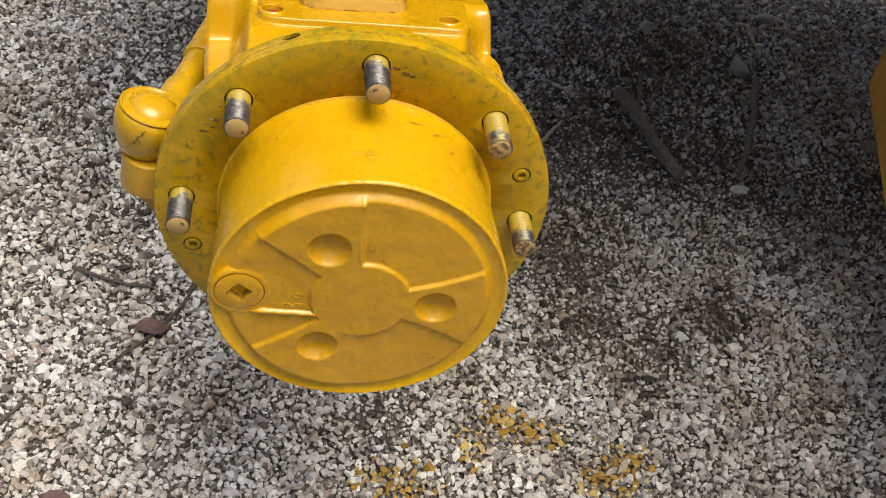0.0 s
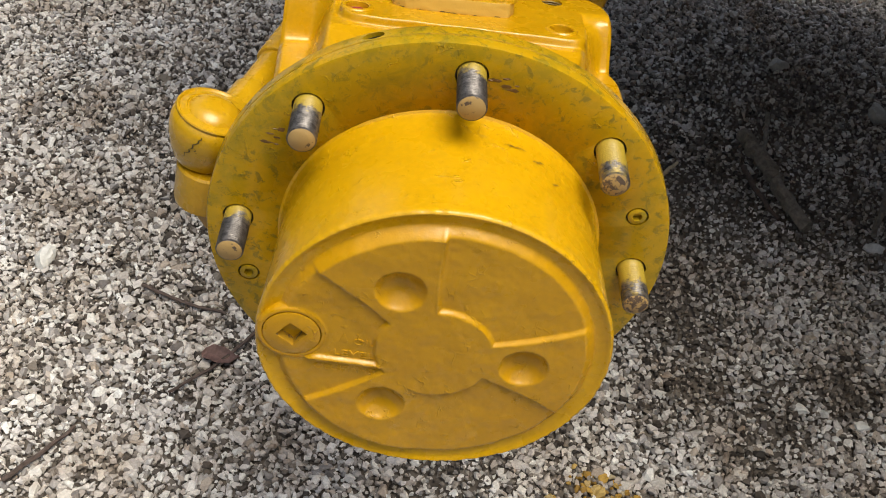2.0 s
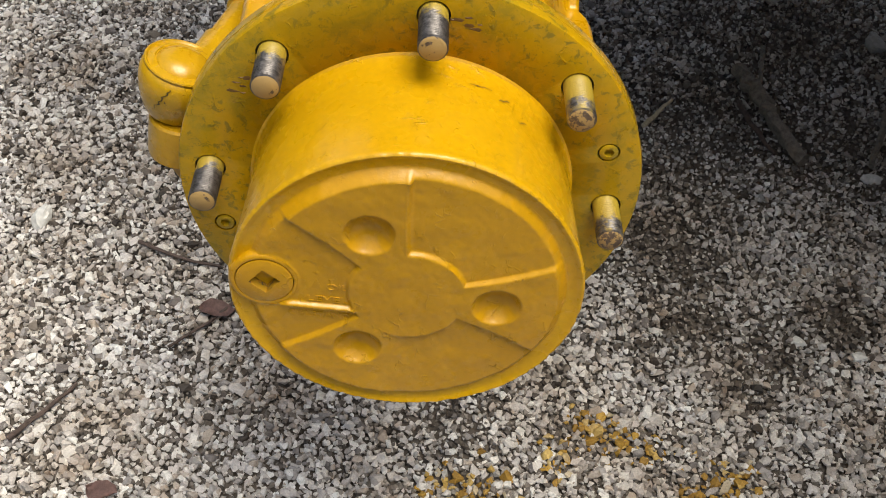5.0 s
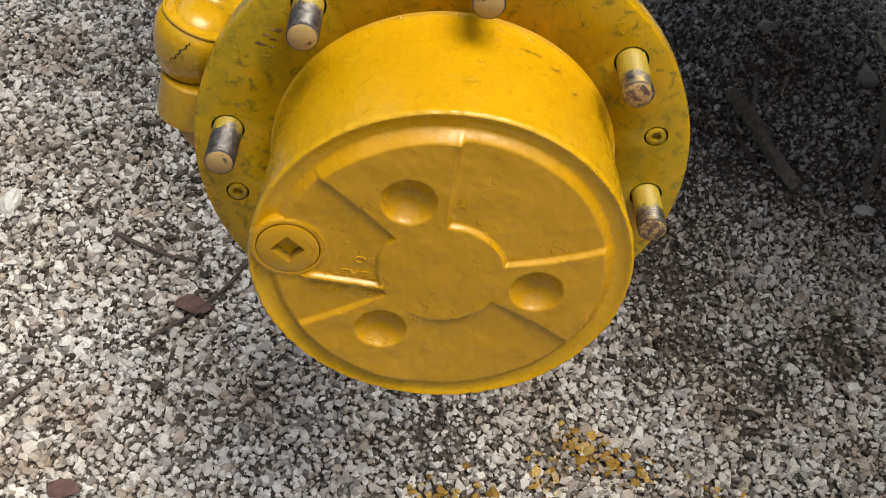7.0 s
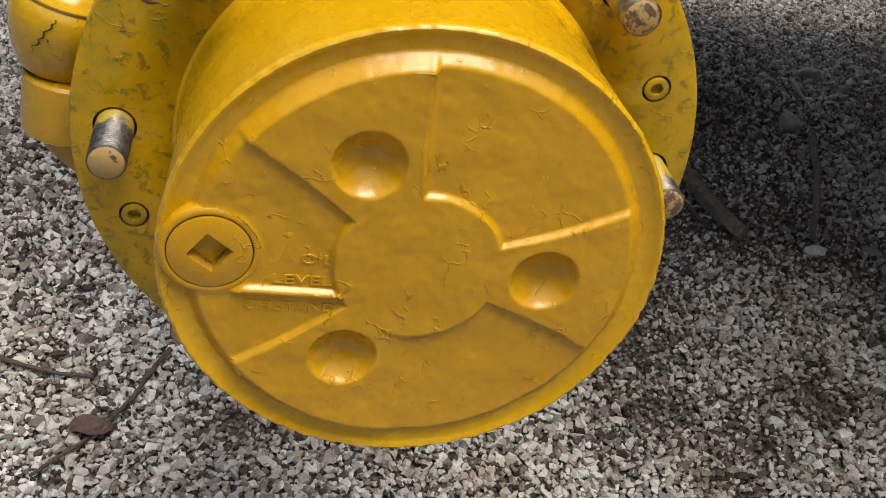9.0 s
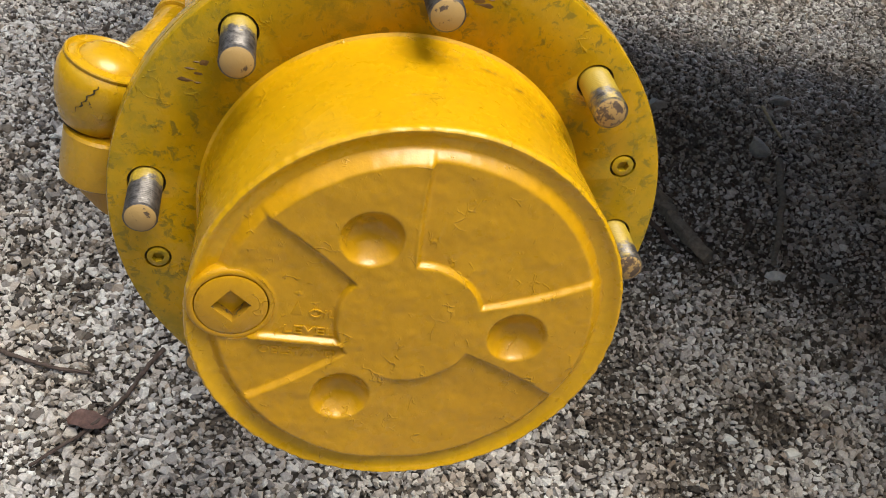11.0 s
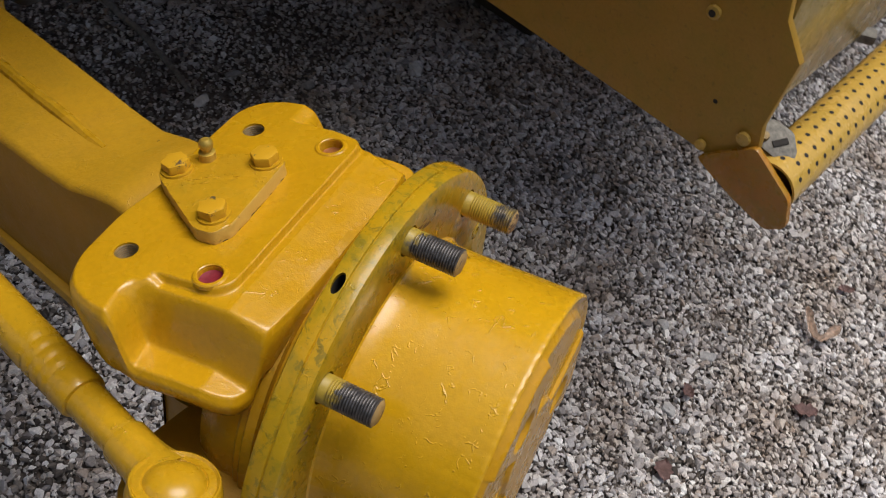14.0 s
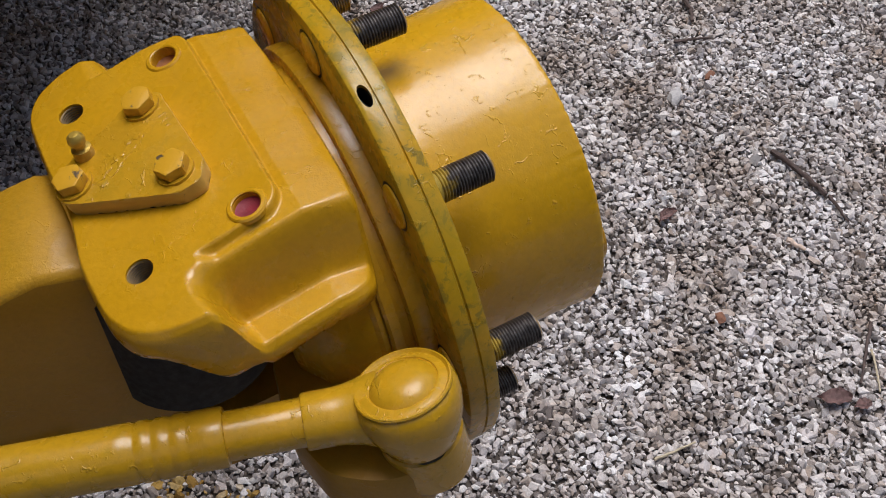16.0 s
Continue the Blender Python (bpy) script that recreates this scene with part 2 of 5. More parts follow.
GRAVEL_FINE = gravel("gravel_chips", [(0.0, (0.075, 0.058, 0.046)), (0.35, (0.205, 0.175, 0.153)), (0.7, (0.37, 0.33, 0.30)), (1.0, (0.62, 0.59, 0.56))])
GRAVEL_ONE = gravel("crushed_gravel_single", MIXED, per_object=True)
GRAVEL_PAINTED = gravel("overspray_gravel", [(0.0, (0.32, 0.18, 0.03)), (0.45, (0.52, 0.31, 0.05)), (0.8, (0.60, 0.42, 0.14)), (1.0, (0.58, 0.50, 0.38))])
# dark stones for damp patches and for shade put into the gravel colour
GRAVEL_DAMP_SHADE = gravel("damp_shade_gravel", [(0.0, (0.030, 0.023, 0.019)), (0.6, (0.095, 0.073, 0.058)), (1.0, (0.28, 0.24, 0.205))])


GRAVEL_FAR, t, p = material("far_gravel")
v = t.nodes.new("ShaderNodeTexVoronoi")
v.inputs["Scale"].default_value = 95
t.links.new(coords(t), v.inputs["Vector"])
# colour falls off towards cell edges, painting the shade between stones
gap_shade = ramp(t, v.outputs["Distance"], [(0.20, grey(0.84)), (0.62, grey(0.16))])
far = mix(t, 1.0, ramp(t, v.outputs["Color"], MIXED), gap_shade, "MULTIPLY")
dirt = ramp(t, noise_tex(t, coords(t), 1.4, 7, 0.65), [(0.34, (0.76, 0.71, 0.65)), (0.58, (1, 1, 1))])
t.links.new(mix(t, 1.0, far, dirt, "MULTIPLY"), p.inputs["Base Color"])
p.inputs["Roughness"].default_value = 0.9
bump(t, p, v.outputs["Distance"], 1.0, -0.006)


# ---- mesh helpers ----
def smooth_step(a, b, x):
    k = min(1.0, max(0.0, (x - a) / (b - a)))
    return k * k * (3 - 2 * k)


def thing(name, label, category, m=None, group="", kind=""):
    ob = new(name)
    ob.empty_display_size = 0.05
    if m is not None:
        ob.matrix_world = m
    return tagged(ob, label, category, group, kind)


def finish(bm, name, mat, sharp=35.0):
    bmesh.ops.recalc_face_normals(bm, faces=bm.faces)
    limit = radians(sharp)
    for f in bm.faces:
        f.smooth = True
    for e in bm.edges:
        if len(e.link_faces) == 2 and e.calc_face_angle(0.0) > limit:
            e.smooth = False
    me = bpy.data.meshes.new(name)
    bm.to_mesh(me)
    bm.free()
    for one in (mat if isinstance(mat, list) else [mat]):
        me.materials.append(one)
    return me


def part(name, bm, mat, parent=None, label="", sharp=35.0):
    ob = new(name, finish(bm, name, mat, sharp))
    if parent is not None:
        ob.parent = parent
    if label:
        ob["label"] = label
    return ob


def lathe(profile, segs=96, m=None, cap=False):
    """Turns (radius, height) pairs round the y axis."""
    bm = bmesh.new()
    rings = []
    for r, y in profile:
        if r < 1e-6:
            rings.append([bm.verts.new((0, y, 0))] * segs)
        else:
            rings.append([bm.verts.new((r * math.sin(2 * math.pi * k / segs), y, r * math.cos(2 * math.pi * k / segs))) for k in range(segs)])
    for a, b in zip(rings, rings[1:]):
        for k in range(segs):
            n = (k + 1) % segs
            loop = []
            for v in (a[k], a[n], b[n], b[k]):
                if v not in loop:
                    loop.append(v)
            if len(loop) > 2:
                bm.faces.new(loop)
    if cap:
        for ring in (rings[0], rings[-1]):
            if len(set(ring)) > 2:
                bm.faces.new(ring)
    if m is not None:
        bmesh.ops.transform(bm, matrix=m, verts=bm.verts)
    return bm


def prism(outline, depth, bevel=0.0, m=None, segs=2):
    """A plate in the xy plane with its top at z = 0."""
    bm = bmesh.new()
    f = bm.faces.new([bm.verts.new((x, y, 0)) for x, y in outline])
    got = bmesh.ops.extrude_face_region(bm, geom=[f])
    bmesh.ops.translate(bm, vec=(0, 0, -depth), verts=[v for v in got["geom"] if isinstance(v, bmesh.types.BMVert)])
    bmesh.ops.recalc_face_normals(bm, faces=bm.faces)
    if bevel:
        bmesh.ops.bevel(bm, geom=[e for e in bm.edges if e.calc_face_angle(0) > 0.6], offset=bevel, segments=segs, affect="EDGES", profile=0.6, clamp_overlap=True)
    if m is not None:
        bmesh.ops.transform(bm, matrix=m, verts=bm.verts)
    return bm


def block(size, bevel=0.0, m=None, segs=2):
    bm = bmesh.new()
    bmesh.ops.create_cube(bm, size=1)
    bmesh.ops.scale(bm, vec=size, verts=bm.verts)
    if bevel:
        bmesh.ops.bevel(bm, geom=bm.edges[:], offset=bevel, segments=segs, affect="EDGES", profile=0.6)
    if m is not None:
        bmesh.ops.transform(bm, matrix=m, verts=bm.verts)
    return bm


def tube(points, radii, segs=12, wobble=0.0, seed=1):
    """A pipe or twig along points, closed at both ends."""
    rng = random.Random(seed)
    bm = bmesh.new()
    rings = []
    for i, (p, r) in enumerate(zip(points, radii)):
        p = Vector(p)
        way = (Vector(points[min(i + 1, len(points) - 1)]) - Vector(points[max(i - 1, 0)])).normalized()
        side = way.cross(Vector((0, 0, 1)) if abs(way.z) < 0.9 else Vector((1, 0, 0))).normalized()
        up = side.cross(way)
        ring = []
        for k in range(segs):
            a = 2 * math.pi * k / segs
            q = r * (1 + wobble * rng.uniform(-1, 1))
            ring.append(bm.verts.new(p + side * q * math.cos(a) + up * q * math.sin(a)))
        rings.append(ring)
    for a, b in zip(rings, rings[1:]):
        for k in range(segs):
            bm.faces.new((a[k], a[(k + 1) % segs], b[(k + 1) % segs], b[k]))
    bm.faces.new(rings[0][::-1])
    bm.faces.new(rings[-1])
    return bm


def join(*bms):
    out = bms[0]
    for other in bms[1:]:
        me = bpy.data.meshes.new("joined")
        other.to_mesh(me)
        other.free()
        out.from_mesh(me)
        bpy.data.meshes.remove(me)
    return out


def bored(ob, cutters):
    """Takes the cutters' volume out of ob, for good."""
    made = []
    for bm in cutters:
        me = bpy.data.meshes.new("bore")
        bmesh.ops.recalc_face_normals(bm, faces=bm.faces)
        bm.to_mesh(me)
        bm.free()
        c = new("bore", me)
        c.parent = ob.parent
        made.append(c)
        mod = ob.modifiers.new("bore", "BOOLEAN")
        mod.operation, mod.object, mod.solver = "DIFFERENCE", c, "EXACT"
    bpy.context.view_layer.update()
    deps = bpy.context.evaluated_depsgraph_get()
    me = bpy.data.meshes.new_from_object(ob.evaluated_get(deps))
    ob.modifiers.clear()
    old, ob.data = ob.data, me
    bpy.data.meshes.remove(old)
    for c in made:
        data = c.data
        bpy.data.objects.remove(c)
        bpy.data.meshes.remove(data)


def worn(bm, step, deep):
    """Cuts long edges up and knocks the points about, as old paint and knocks leave them."""
    for _ in range(4):
        long = [e for e in bm.edges if e.calc_length() > step * 1.5]
        if not long:
            break
        bmesh.ops.subdivide_edges(bm, edges=long, cuts=1, use_grid_fill=True)
    bmesh.ops.triangulate(bm, faces=[f for f in bm.faces if len(f.verts) > 4])
    bm.normal_update()
    for v in bm.verts:
        v.co += v.normal * deep * (noise.noise(v.co * 260) - 0.2) + v.normal * deep * 0.5 * noise.noise(v.co * 700)


def closed_spline(points, per=8):
    out = []
    n = len(points)
    for i in range(n):
        p0, p1, p2, p3 = (Vector((*points[(i + k) % n], 0)) for k in (-1, 0, 1, 2))
        for s in range(per):
            u = s / per
            q = 0.5 * (2 * p1 + (p2 - p0) * u + (2 * p0 - 5 * p1 + 4 * p2 - p3) * u * u + (3 * p1 - p0 - 3 * p2 + p3) * u ** 3)
            out.append((q.x, q.y))
    return out


def rounded(corners, r, steps=6):
    out = []
    n = len(corners)
    for i in range(n):
        p0, p1, p2 = (Vector(corners[(i + k) % n]) for k in (-1, 0, 1))
        a, b = p1 + (p0 - p1).normalized() * r, p1 + (p2 - p1).normalized() * r
        for s in range(steps + 1):
            u = s / steps
            q = a * (1 - u) ** 2 + p1 * 2 * u * (1 - u) + b * u * u
            out.append((q.x, q.y))
    return out


# ================= wheel hub =================
R_STUD = 0.1375
NOSE = Vector((0.0006, 0.0, -0.0002))               # the cover sits a trifle off the stud circle
hub = thing("wheel_hub", "yellow painted planetary wheel hub with bare studs, wheel taken off", "wheel hub", HUB)

bm = lathe([(0.0985, -0.006), (0.1120, -0.0158), (0.1092, -0.0175), (0.1080, -0.0205), (0.1078, -0.030), (0.1093, -0.070), (0.1109, -0.108), (0.1113, -0.1140), (0.1115, -0.1160),
                    (0.1109, -0.1174), (0.1098, -0.1181), (0.1085, -0.1178), (0.1074, -0.1169), (0.1058, -0.1161), (0.1022, -0.1154), (0.0990, -0.1150), (0.06, -0.113)], 420, Matrix.Translation(NOSE))
for v in bm.verts:
    if v.co.y < -0.105:
        # brush marks and old runs along the lip
        k = smooth_step(-0.105, -0.116, v.co.y)
        a = math.atan2(v.co.x, v.co.z)
        d = 0.00042 * noise.noise(Vector((a * 26, v.co.y * 140, 4.2))) + 0.00030 * noise.noise(Vector((a * 75, v.co.y * 220, 9.1)))
        v.co += Vector((math.sin(a) * d, -0.8 * d, math.cos(a) * d)) * k
part("drum", bm, YELLOW, hub)

# scuffs through the paint on top of the drum
def scuff(deg, y, long, wide, lean, seed):
    rng = random.Random(seed)
    bm, prev, n = bmesh.new(), None, 9
    for k in range(n):
        u = k / (n - 1)
        a = radians(deg) + (u - 0.5) * long / 0.109
        yy = y + lean * (u - 0.5) * long + rng.uniform(-0.0007, 0.0007)
        w = wide * (0.2 + math.sin(math.pi * (0.05 + 0.9 * u))) * rng.uniform(0.4, 1.2)
        r = 0.1080 + 0.0354 * max(0.0, -0.030 - yy) * 1.06 + 0.0004
        pair = [bm.verts.new((r * math.sin(a), yy - w, r * math.cos(a))), bm.verts.new((r * math.sin(a), yy + w, r * math.cos(a)))]
        if prev:
            bm.faces.new((prev[0], prev[1], pair[1], pair[0]))
        prev = pair
    part("scuff", bm, SCRAPED, hub, "dark scuff through the paint")


for deg, y, long, wide, lean, seed in ((27, -0.040, 0.009, 0.0006, 0.4, 3), (18, -0.036, 0.016, 0.0004, 0.15, 1), (34, -0.052, 0.007, 0.0004, 0.6, 6)):
    scuff(deg, y, long, wide, lean, seed)

# mounting flange: two plates with a seam round the rim
flange = part("flange", lathe([(0.100, -0.0165), (0.1565, -0.0165), (0.1585, -0.0158), (0.1592, -0.0140), (0.1592, -0.0078), (0.1580, -0.0072), (0.1580, -0.0066),
                               (0.1592, -0.0060), (0.1594, 0.0015), (0.1585, 0.0035), (0.1565, 0.0045), (0.100, 0.0045), (0.100, -0.0165)], 220), YELLOW_STAINED, hub,
              "yellow flange stained dark and scratched")
a = radians(-23.2)
spots = [(45.0 * k, 0.0106) for k in range(8)] + [(70.0, 0.0077), (-111.5, 0.0077)]
bored(flange, [lathe([(0.0, -0.004), (q, -0.004), (q, 0.0042), (0.0, 0.0042)], 32,
                     Matrix.Translation((R_STUD * math.sin(radians(d)), -0.0165, R_STUD * math.cos(radians(d))))) for d, q in spots] +
             [lathe([(0.0, -0.0105), (0.0054, -0.0105), (0.0054, 0.02), (0.0, 0.02)], 24,
                     Matrix.Translation((0.152 * math.sin(a), -0.0022, 0.152 * math.cos(a))) @ Matrix.Rotation(a, 4, "Y") @ Matrix.Rotation(math.pi / 2, 4, "X") @ Matrix.Diagonal((1.34, 1.0, 0.62, 1.0)))])
flange.data.materials.append(YELLOW_RIM)
for f in flange.data.polygons:
    if f.center.y > -0.0160:
        f.material_index = 1
part("rim_hole", lathe([(0.0, -0.0100), (0.0053, -0.0100), (0.0053, 0.0030)], 24, Matrix.Translation((0.1535 * math.sin(a), -0.0022, 0.1535 * math.cos(a))) @ Matrix.Rotation(a, 4, "Y") @ Matrix.Rotation(math.pi / 2, 4, "X") @ Matrix.Diagonal((1.34, 1.0, 0.62, 1.0))), DARK, hub, "dark slot in the flange rim")

# planet cover: raised centre and three arms with thumb hollows, three sunk fields between
COVER_R, FACE, FIELD = 0.1016, -0.1230, -0.1200
FIELDS = ((-3.7, 67.5), (115.0, 183.0), (-126.5, -54.0))
HOLLOWS = [(0.0572 * math.sin(radians(d)), 0.0572 * math.cos(radians(d))) for d in (-28.5, 91.5, -151.5)]
PLUG = (-0.0880, 0.0015)


def cover_height(x, z):
    r, ang = math.hypot(x, z), math.degrees(math.atan2(x, z))
    wave = 0.0006 * noise.noise(Vector((x * 60, z * 60, 3.1))) + 0.00025 * noise.noise(Vector((x * 210, z * 210, 7.7)))
    deep = 0.0
    for a0, a1 in FIELDS:
        mid, half = radians((a0 + a1) / 2), radians((a1 - a0) / 2)
        off = abs((radians(ang) - mid + math.pi) % (2 * math.pi) - math.pi)
        bow = 0.0035 * math.sin(math.pi * min(1, max(0, (r - 0.037) / 0.06)))
        side = r * math.sin(min(half - off, 1.5)) + 0.4 * bow
        past = ((radians(ang) - mid + math.pi) % (2 * math.pi) - math.pi) > 0
        ease = 0.016 if a1 > 180 and past else (0.0004 if a0 == -3.7 and not past else 0.0)
        inner = r - 0.0372 + 0.002 * noise.noise(Vector((x * 30, z * 30, 1)))
        deep = max(deep, min(smooth_step(-0.0011 - ease, 0.0014 + ease, side), smooth_step(-0.0011, 0.0014, inner)))
    y = FACE + deep * (FIELD - FACE)
    # low bead on the edge of the upper field
    y -= 0.0007 * smooth_step(0.0032, 0.0, abs(r * math.sin(radians(ang + 4.4)))) * (abs(ang) < 40) * smooth_step(0.038, 0.042, r)
    slope = min(1.0, max(0.0, (r - 0.0940 - 0.0012 * deep) / (0.1003 - 0.0940 - 0.0012 * deep)))
    rim = 0.75 * slope + 0.25 * smooth_step(0.0, 1.0, slope)
    y = y + rim * (-0.1152 - y)
    for hx, hz in HOLLOWS:
        d = math.hypot(x - hx, z - hz) / 0.0158
        if d < 1.25:
            bowl = 0.0094 * (max(0.0, 1 - d * d)) ** 0.9
            y += bowl * smooth_step(1.12, 0.9, d)
    # rib under the plug
    u = min(1.0, max(0.0, (x + 0.0780) / 0.0445))
    d = math.hypot(x - (-0.0780 + 0.0445 * u), z - (-0.0160 - 0.0008 * u))
    y -= 0.0030 * smooth_step(0.0030, 0.0004, d)
    # pad round the level plug, with a seam
    d = math.hypot(x + NOSE.x - PLUG[0], z + NOSE.z - PLUG[1])
    y = y + smooth_step(0.0228, 0.0205, d) * (-0.1208 - y)
    y = y + smooth_step(0.0206, 0.0198, d) * (-0.1112 - y)
    return y + wave


bm = bmesh.new()
RINGS, STEPS = 118, 600
prev = None
centre = bm.verts.new((0, cover_height(0, 0), 0))
for i in range(1, RINGS + 1):
    r = COVER_R * i / RINGS
    ring = []
    for k in range(STEPS):
        a = 2 * math.pi * k / STEPS
        x, z = r * math.sin(a), r * math.cos(a)
        ring.append(bm.verts.new((x, cover_height(x, z), z)))
    for k in range(STEPS):
        n = (k + 1) % STEPS
        bm.faces.new((prev[k], prev[n], ring[n], ring[k]) if prev else (centre, ring[n], ring[k]))
    prev = ring
skirt = [bm.verts.new((v.co.x, -0.105, v.co.z)) for v in prev]
for k in range(STEPS):
    n = (k + 1) % STEPS
    bm.faces.new((prev[k], prev[n], skirt[n], skirt[k]))
bmesh.ops.translate(bm, vec=NOSE, verts=bm.verts)
cover = part("cover", bm, YELLOW_FACE, hub, "cast end cover with thumb hollows and raised ribs", 50)

# level plug with a square socket
def plug_mesh(radius, socket, depth, sides, turn, top, low, segs=48):
    bm = bmesh.new()
    rim = [bm.verts.new((radius * math.sin(2 * math.pi * k / segs), top + 0.0006, radius * math.cos(2 * math.pi * k / segs))) for k in range(segs)]
    flat = [bm.verts.new(((radius - 0.0012) * math.sin(2 * math.pi * k / segs), top, (radius - 0.0012) * math.cos(2 * math.pi * k / segs))) for k in range(segs)]
    foot = [bm.verts.new((v.co.x, low, v.co.z)) for v in rim]
    hole, floor_ring = [], []
    for k in range(segs):
        a = 2 * math.pi * k / segs
        w = (a - turn + math.pi / sides) % (2 * math.pi / sides) - math.pi / sides
        q = socket * math.cos(math.pi / sides) / math.cos(math.pi / sides - abs(w))
        hole.append(bm.verts.new((q * math.sin(a), top, q * math.cos(a))))
        floor_ring.append(bm.verts.new((0.92 * q * math.sin(a), top + depth, 0.92 * q * math.cos(a))))
    for k in range(segs):
        n = (k + 1) % segs
        for p, q in ((foot, rim), (rim, flat), (flat, hole), (hole, floor_ring)):
            bm.faces.new((p[k], p[n], q[n], q[k]))
    bm.faces.new(floor_ring)
    return bm


plug = part("level_plug", plug_mesh(0.0178, 0.0098, 0.009, 4, 0.0, -0.1214, -0.111), [YELLOW_FACE, SOCKET], hub, "round threaded oil plug with a square socket")
plug.location = (PLUG[0], 0, PLUG[1])
for f in plug.data.polygons:
    if f.center.y > -0.1208 and math.hypot(f.center.x, f.center.z) < 0.0100:
        f.material_index = 1
seat = part("plug_seat", lathe([(0.0183, -0.1110), (0.0183, -0.1204), (0.0185, -0.1207), (0.0190, -0.1209), (0.0202, -0.1208), (0.0214, -0.1203), (0.0222, -0.1192), (0.0224, -0.1110)], 72), YELLOW_FACE, hub, "flat ring round the oil plug")
seat.location = (PLUG[0], 0, PLUG[1])
plug.rotation_euler = (0, radians(-8), 0)


def lettering(text, x, z, height, width, parent):
    cu = bpy.data.curves.new("lettering", "FONT")
    cu.body, cu.size, cu.extrude, cu.bevel_depth = text, 1.0, 0.05, 0.02
    ob = bpy.data.objects.new("lettering", cu)
    scene.collection.objects.link(ob)
    bpy.context.view_layer.update()
    me = bpy.data.meshes.new_from_object(ob.evaluated_get(bpy.context.evaluated_depsgraph_get()))
    bpy.data.objects.remove(ob)
    xs, ys = [v.co.x for v in me.vertices], [v.co.y for v in me.vertices]
    sx, sy = width / (max(xs) - min(xs)), height / (max(ys) - min(ys))
    for v in me.vertices:
        px, py, pz = v.co
        v.co = (x + (px - min(xs)) * sx, FIELD + 0.0001 - 0.0008 * (pz / 0.07), z + (py - min(ys)) * sy)
    me.materials.clear()
    me.materials.append(YELLOW_FACE)
    o = new("lettering", me)
    o.parent = parent
    o["label"] = "raised cast words " + text
    return o


lettering("OIL", -0.0500, -0.0018, 0.0052, 0.0140, cover)
lettering("LEVEL", -0.0612, -0.0128, 0.0050, 0.0258, cover)
lettering("OELSTAND", -0.0725, -0.0272, 0.0048, 0.0395, cover)
bm = prism([(-0.0590, 0.0), (-0.0530, 0.0), (-0.0560, 0.0085)], 0.0016, 0.0003, Matrix(((1, 0, 0, 0), (0, 0, -1, -0.1204), (0, 1, 0, -0.001), (0, 0, 0, 1))))
part("arrow_mark", bm, YELLOW_FACE, cover, "raised cast triangle mark")

# studs with rolled thread
prof = [(0.0, -0.0530), (0.0070, -0.0530), (0.0084, -0.0518)]
y = -0.0513
while y < -0.0215:
    prof += [(0.0093, y), (0.0093, y + 0.0003), (0.0080, y + 0.0010)]
    y += 0.0018
prof += [(0.0092, -0.0205), (0.0092, -0.004)]
stud_mesh = finish(lathe(prof, 28), "stud", [STUD, STUD_TIP], 60)
for f in stud_mesh.polygons:
    if f.center.y < -0.0524:
        f.material_index = 1
painted_mesh = stud_mesh.copy()
painted_mesh.materials[0] = STUD_PAINTED
gap_mesh = finish(lathe([(0.0080, -0.0135), (0.0108, -0.0135)], 32), "clearance_gap", DARK)
seat_mesh = finish(lathe([(0.0120, 0.0047), (0.0146, 0.0047)], 32), "head_gap", DARK)
head_mesh = finish(lathe([(0.0, 0.0068), (0.0108, 0.0068), (0.0126, 0.0058), (0.0132, 0.0040)], 32), "stud_head", YELLOW)
for k in range(8):
    a = math.pi / 4 * k
    at = Matrix.Translation((R_STUD * math.sin(a), 0, R_STUD * math.cos(a))) @ Matrix.Rotation(k * 1.3, 4, "Y")
    s = new("stud", painted_mesh if k in (1, 2) else stud_mesh)
    s.parent, s.matrix_local = hub, at
    s["label"] = "threaded wheel stud painted all over" if k in (1, 2) else "threaded steel wheel stud with worn paint"
    for nm, me, lab in (("clearance_gap", gap_mesh, "dark gap round the stud"), ("stud_head", head_mesh, "round stud head behind the flange"), ("head_gap", seat_mesh, "dark gap round the stud head")):
        o = new(nm, me)
        o.parent, o.matrix_local = s, Matrix.Identity(4)
        o["label"] = lab

# dried dirt smears beside two studs
for deg, reach, seed in ((0.0, 0.021, 3), (-67.0, 0.018, 5)):
    rng = random.Random(seed)
    bm = bmesh.new()
    for k in range(6):
        a = radians(deg + 4.6 + (k + rng.uniform(0, 1)) / 6 * math.degrees(reach / R_STUD))
        r = R_STUD - 0.001 + rng.uniform(-1, 1) * 0.0045
        q = rng.uniform(0.0009, 0.0024)
        ring = [bm.verts.new((r * math.sin(a) + q * rng.uniform(1.0, 2.6) * math.cos(n * 1.047), -0.0165, r * math.cos(a) + q * rng.uniform(0.3, 0.9) * math.sin(n * 1.047))) for n in range(6)]
        tip = bm.verts.new((r * math.sin(a), -0.0171, r * math.cos(a)))
        for n in range(6):
            bm.faces.new((ring[n], ring[(n + 1) % 6], tip))
    part("dirt_smear", bm, SCRAPED, hub, "dried dark dirt beside a stud")

# two socket screws in the flange
screw_mesh = finish(plug_mesh(0.0064, 0.0036, 0.0040, 6, 0.3, -0.0170, -0.012, 36), "socket_screw", YELLOW_STAINED)
ring_mesh = finish(lathe([(0.0050, -0.0130), (0.0078, -0.0130)], 36), "screw_gap", DARK)
for deg in (70.0, -111.5):
    a = radians(deg)
    s = new("socket_screw", screw_mesh)
    s.parent, s.location = hub, (R_STUD * math.sin(a), 0, R_STUD * math.cos(a))
    o = new("screw_gap", ring_mesh)
    o.parent = s

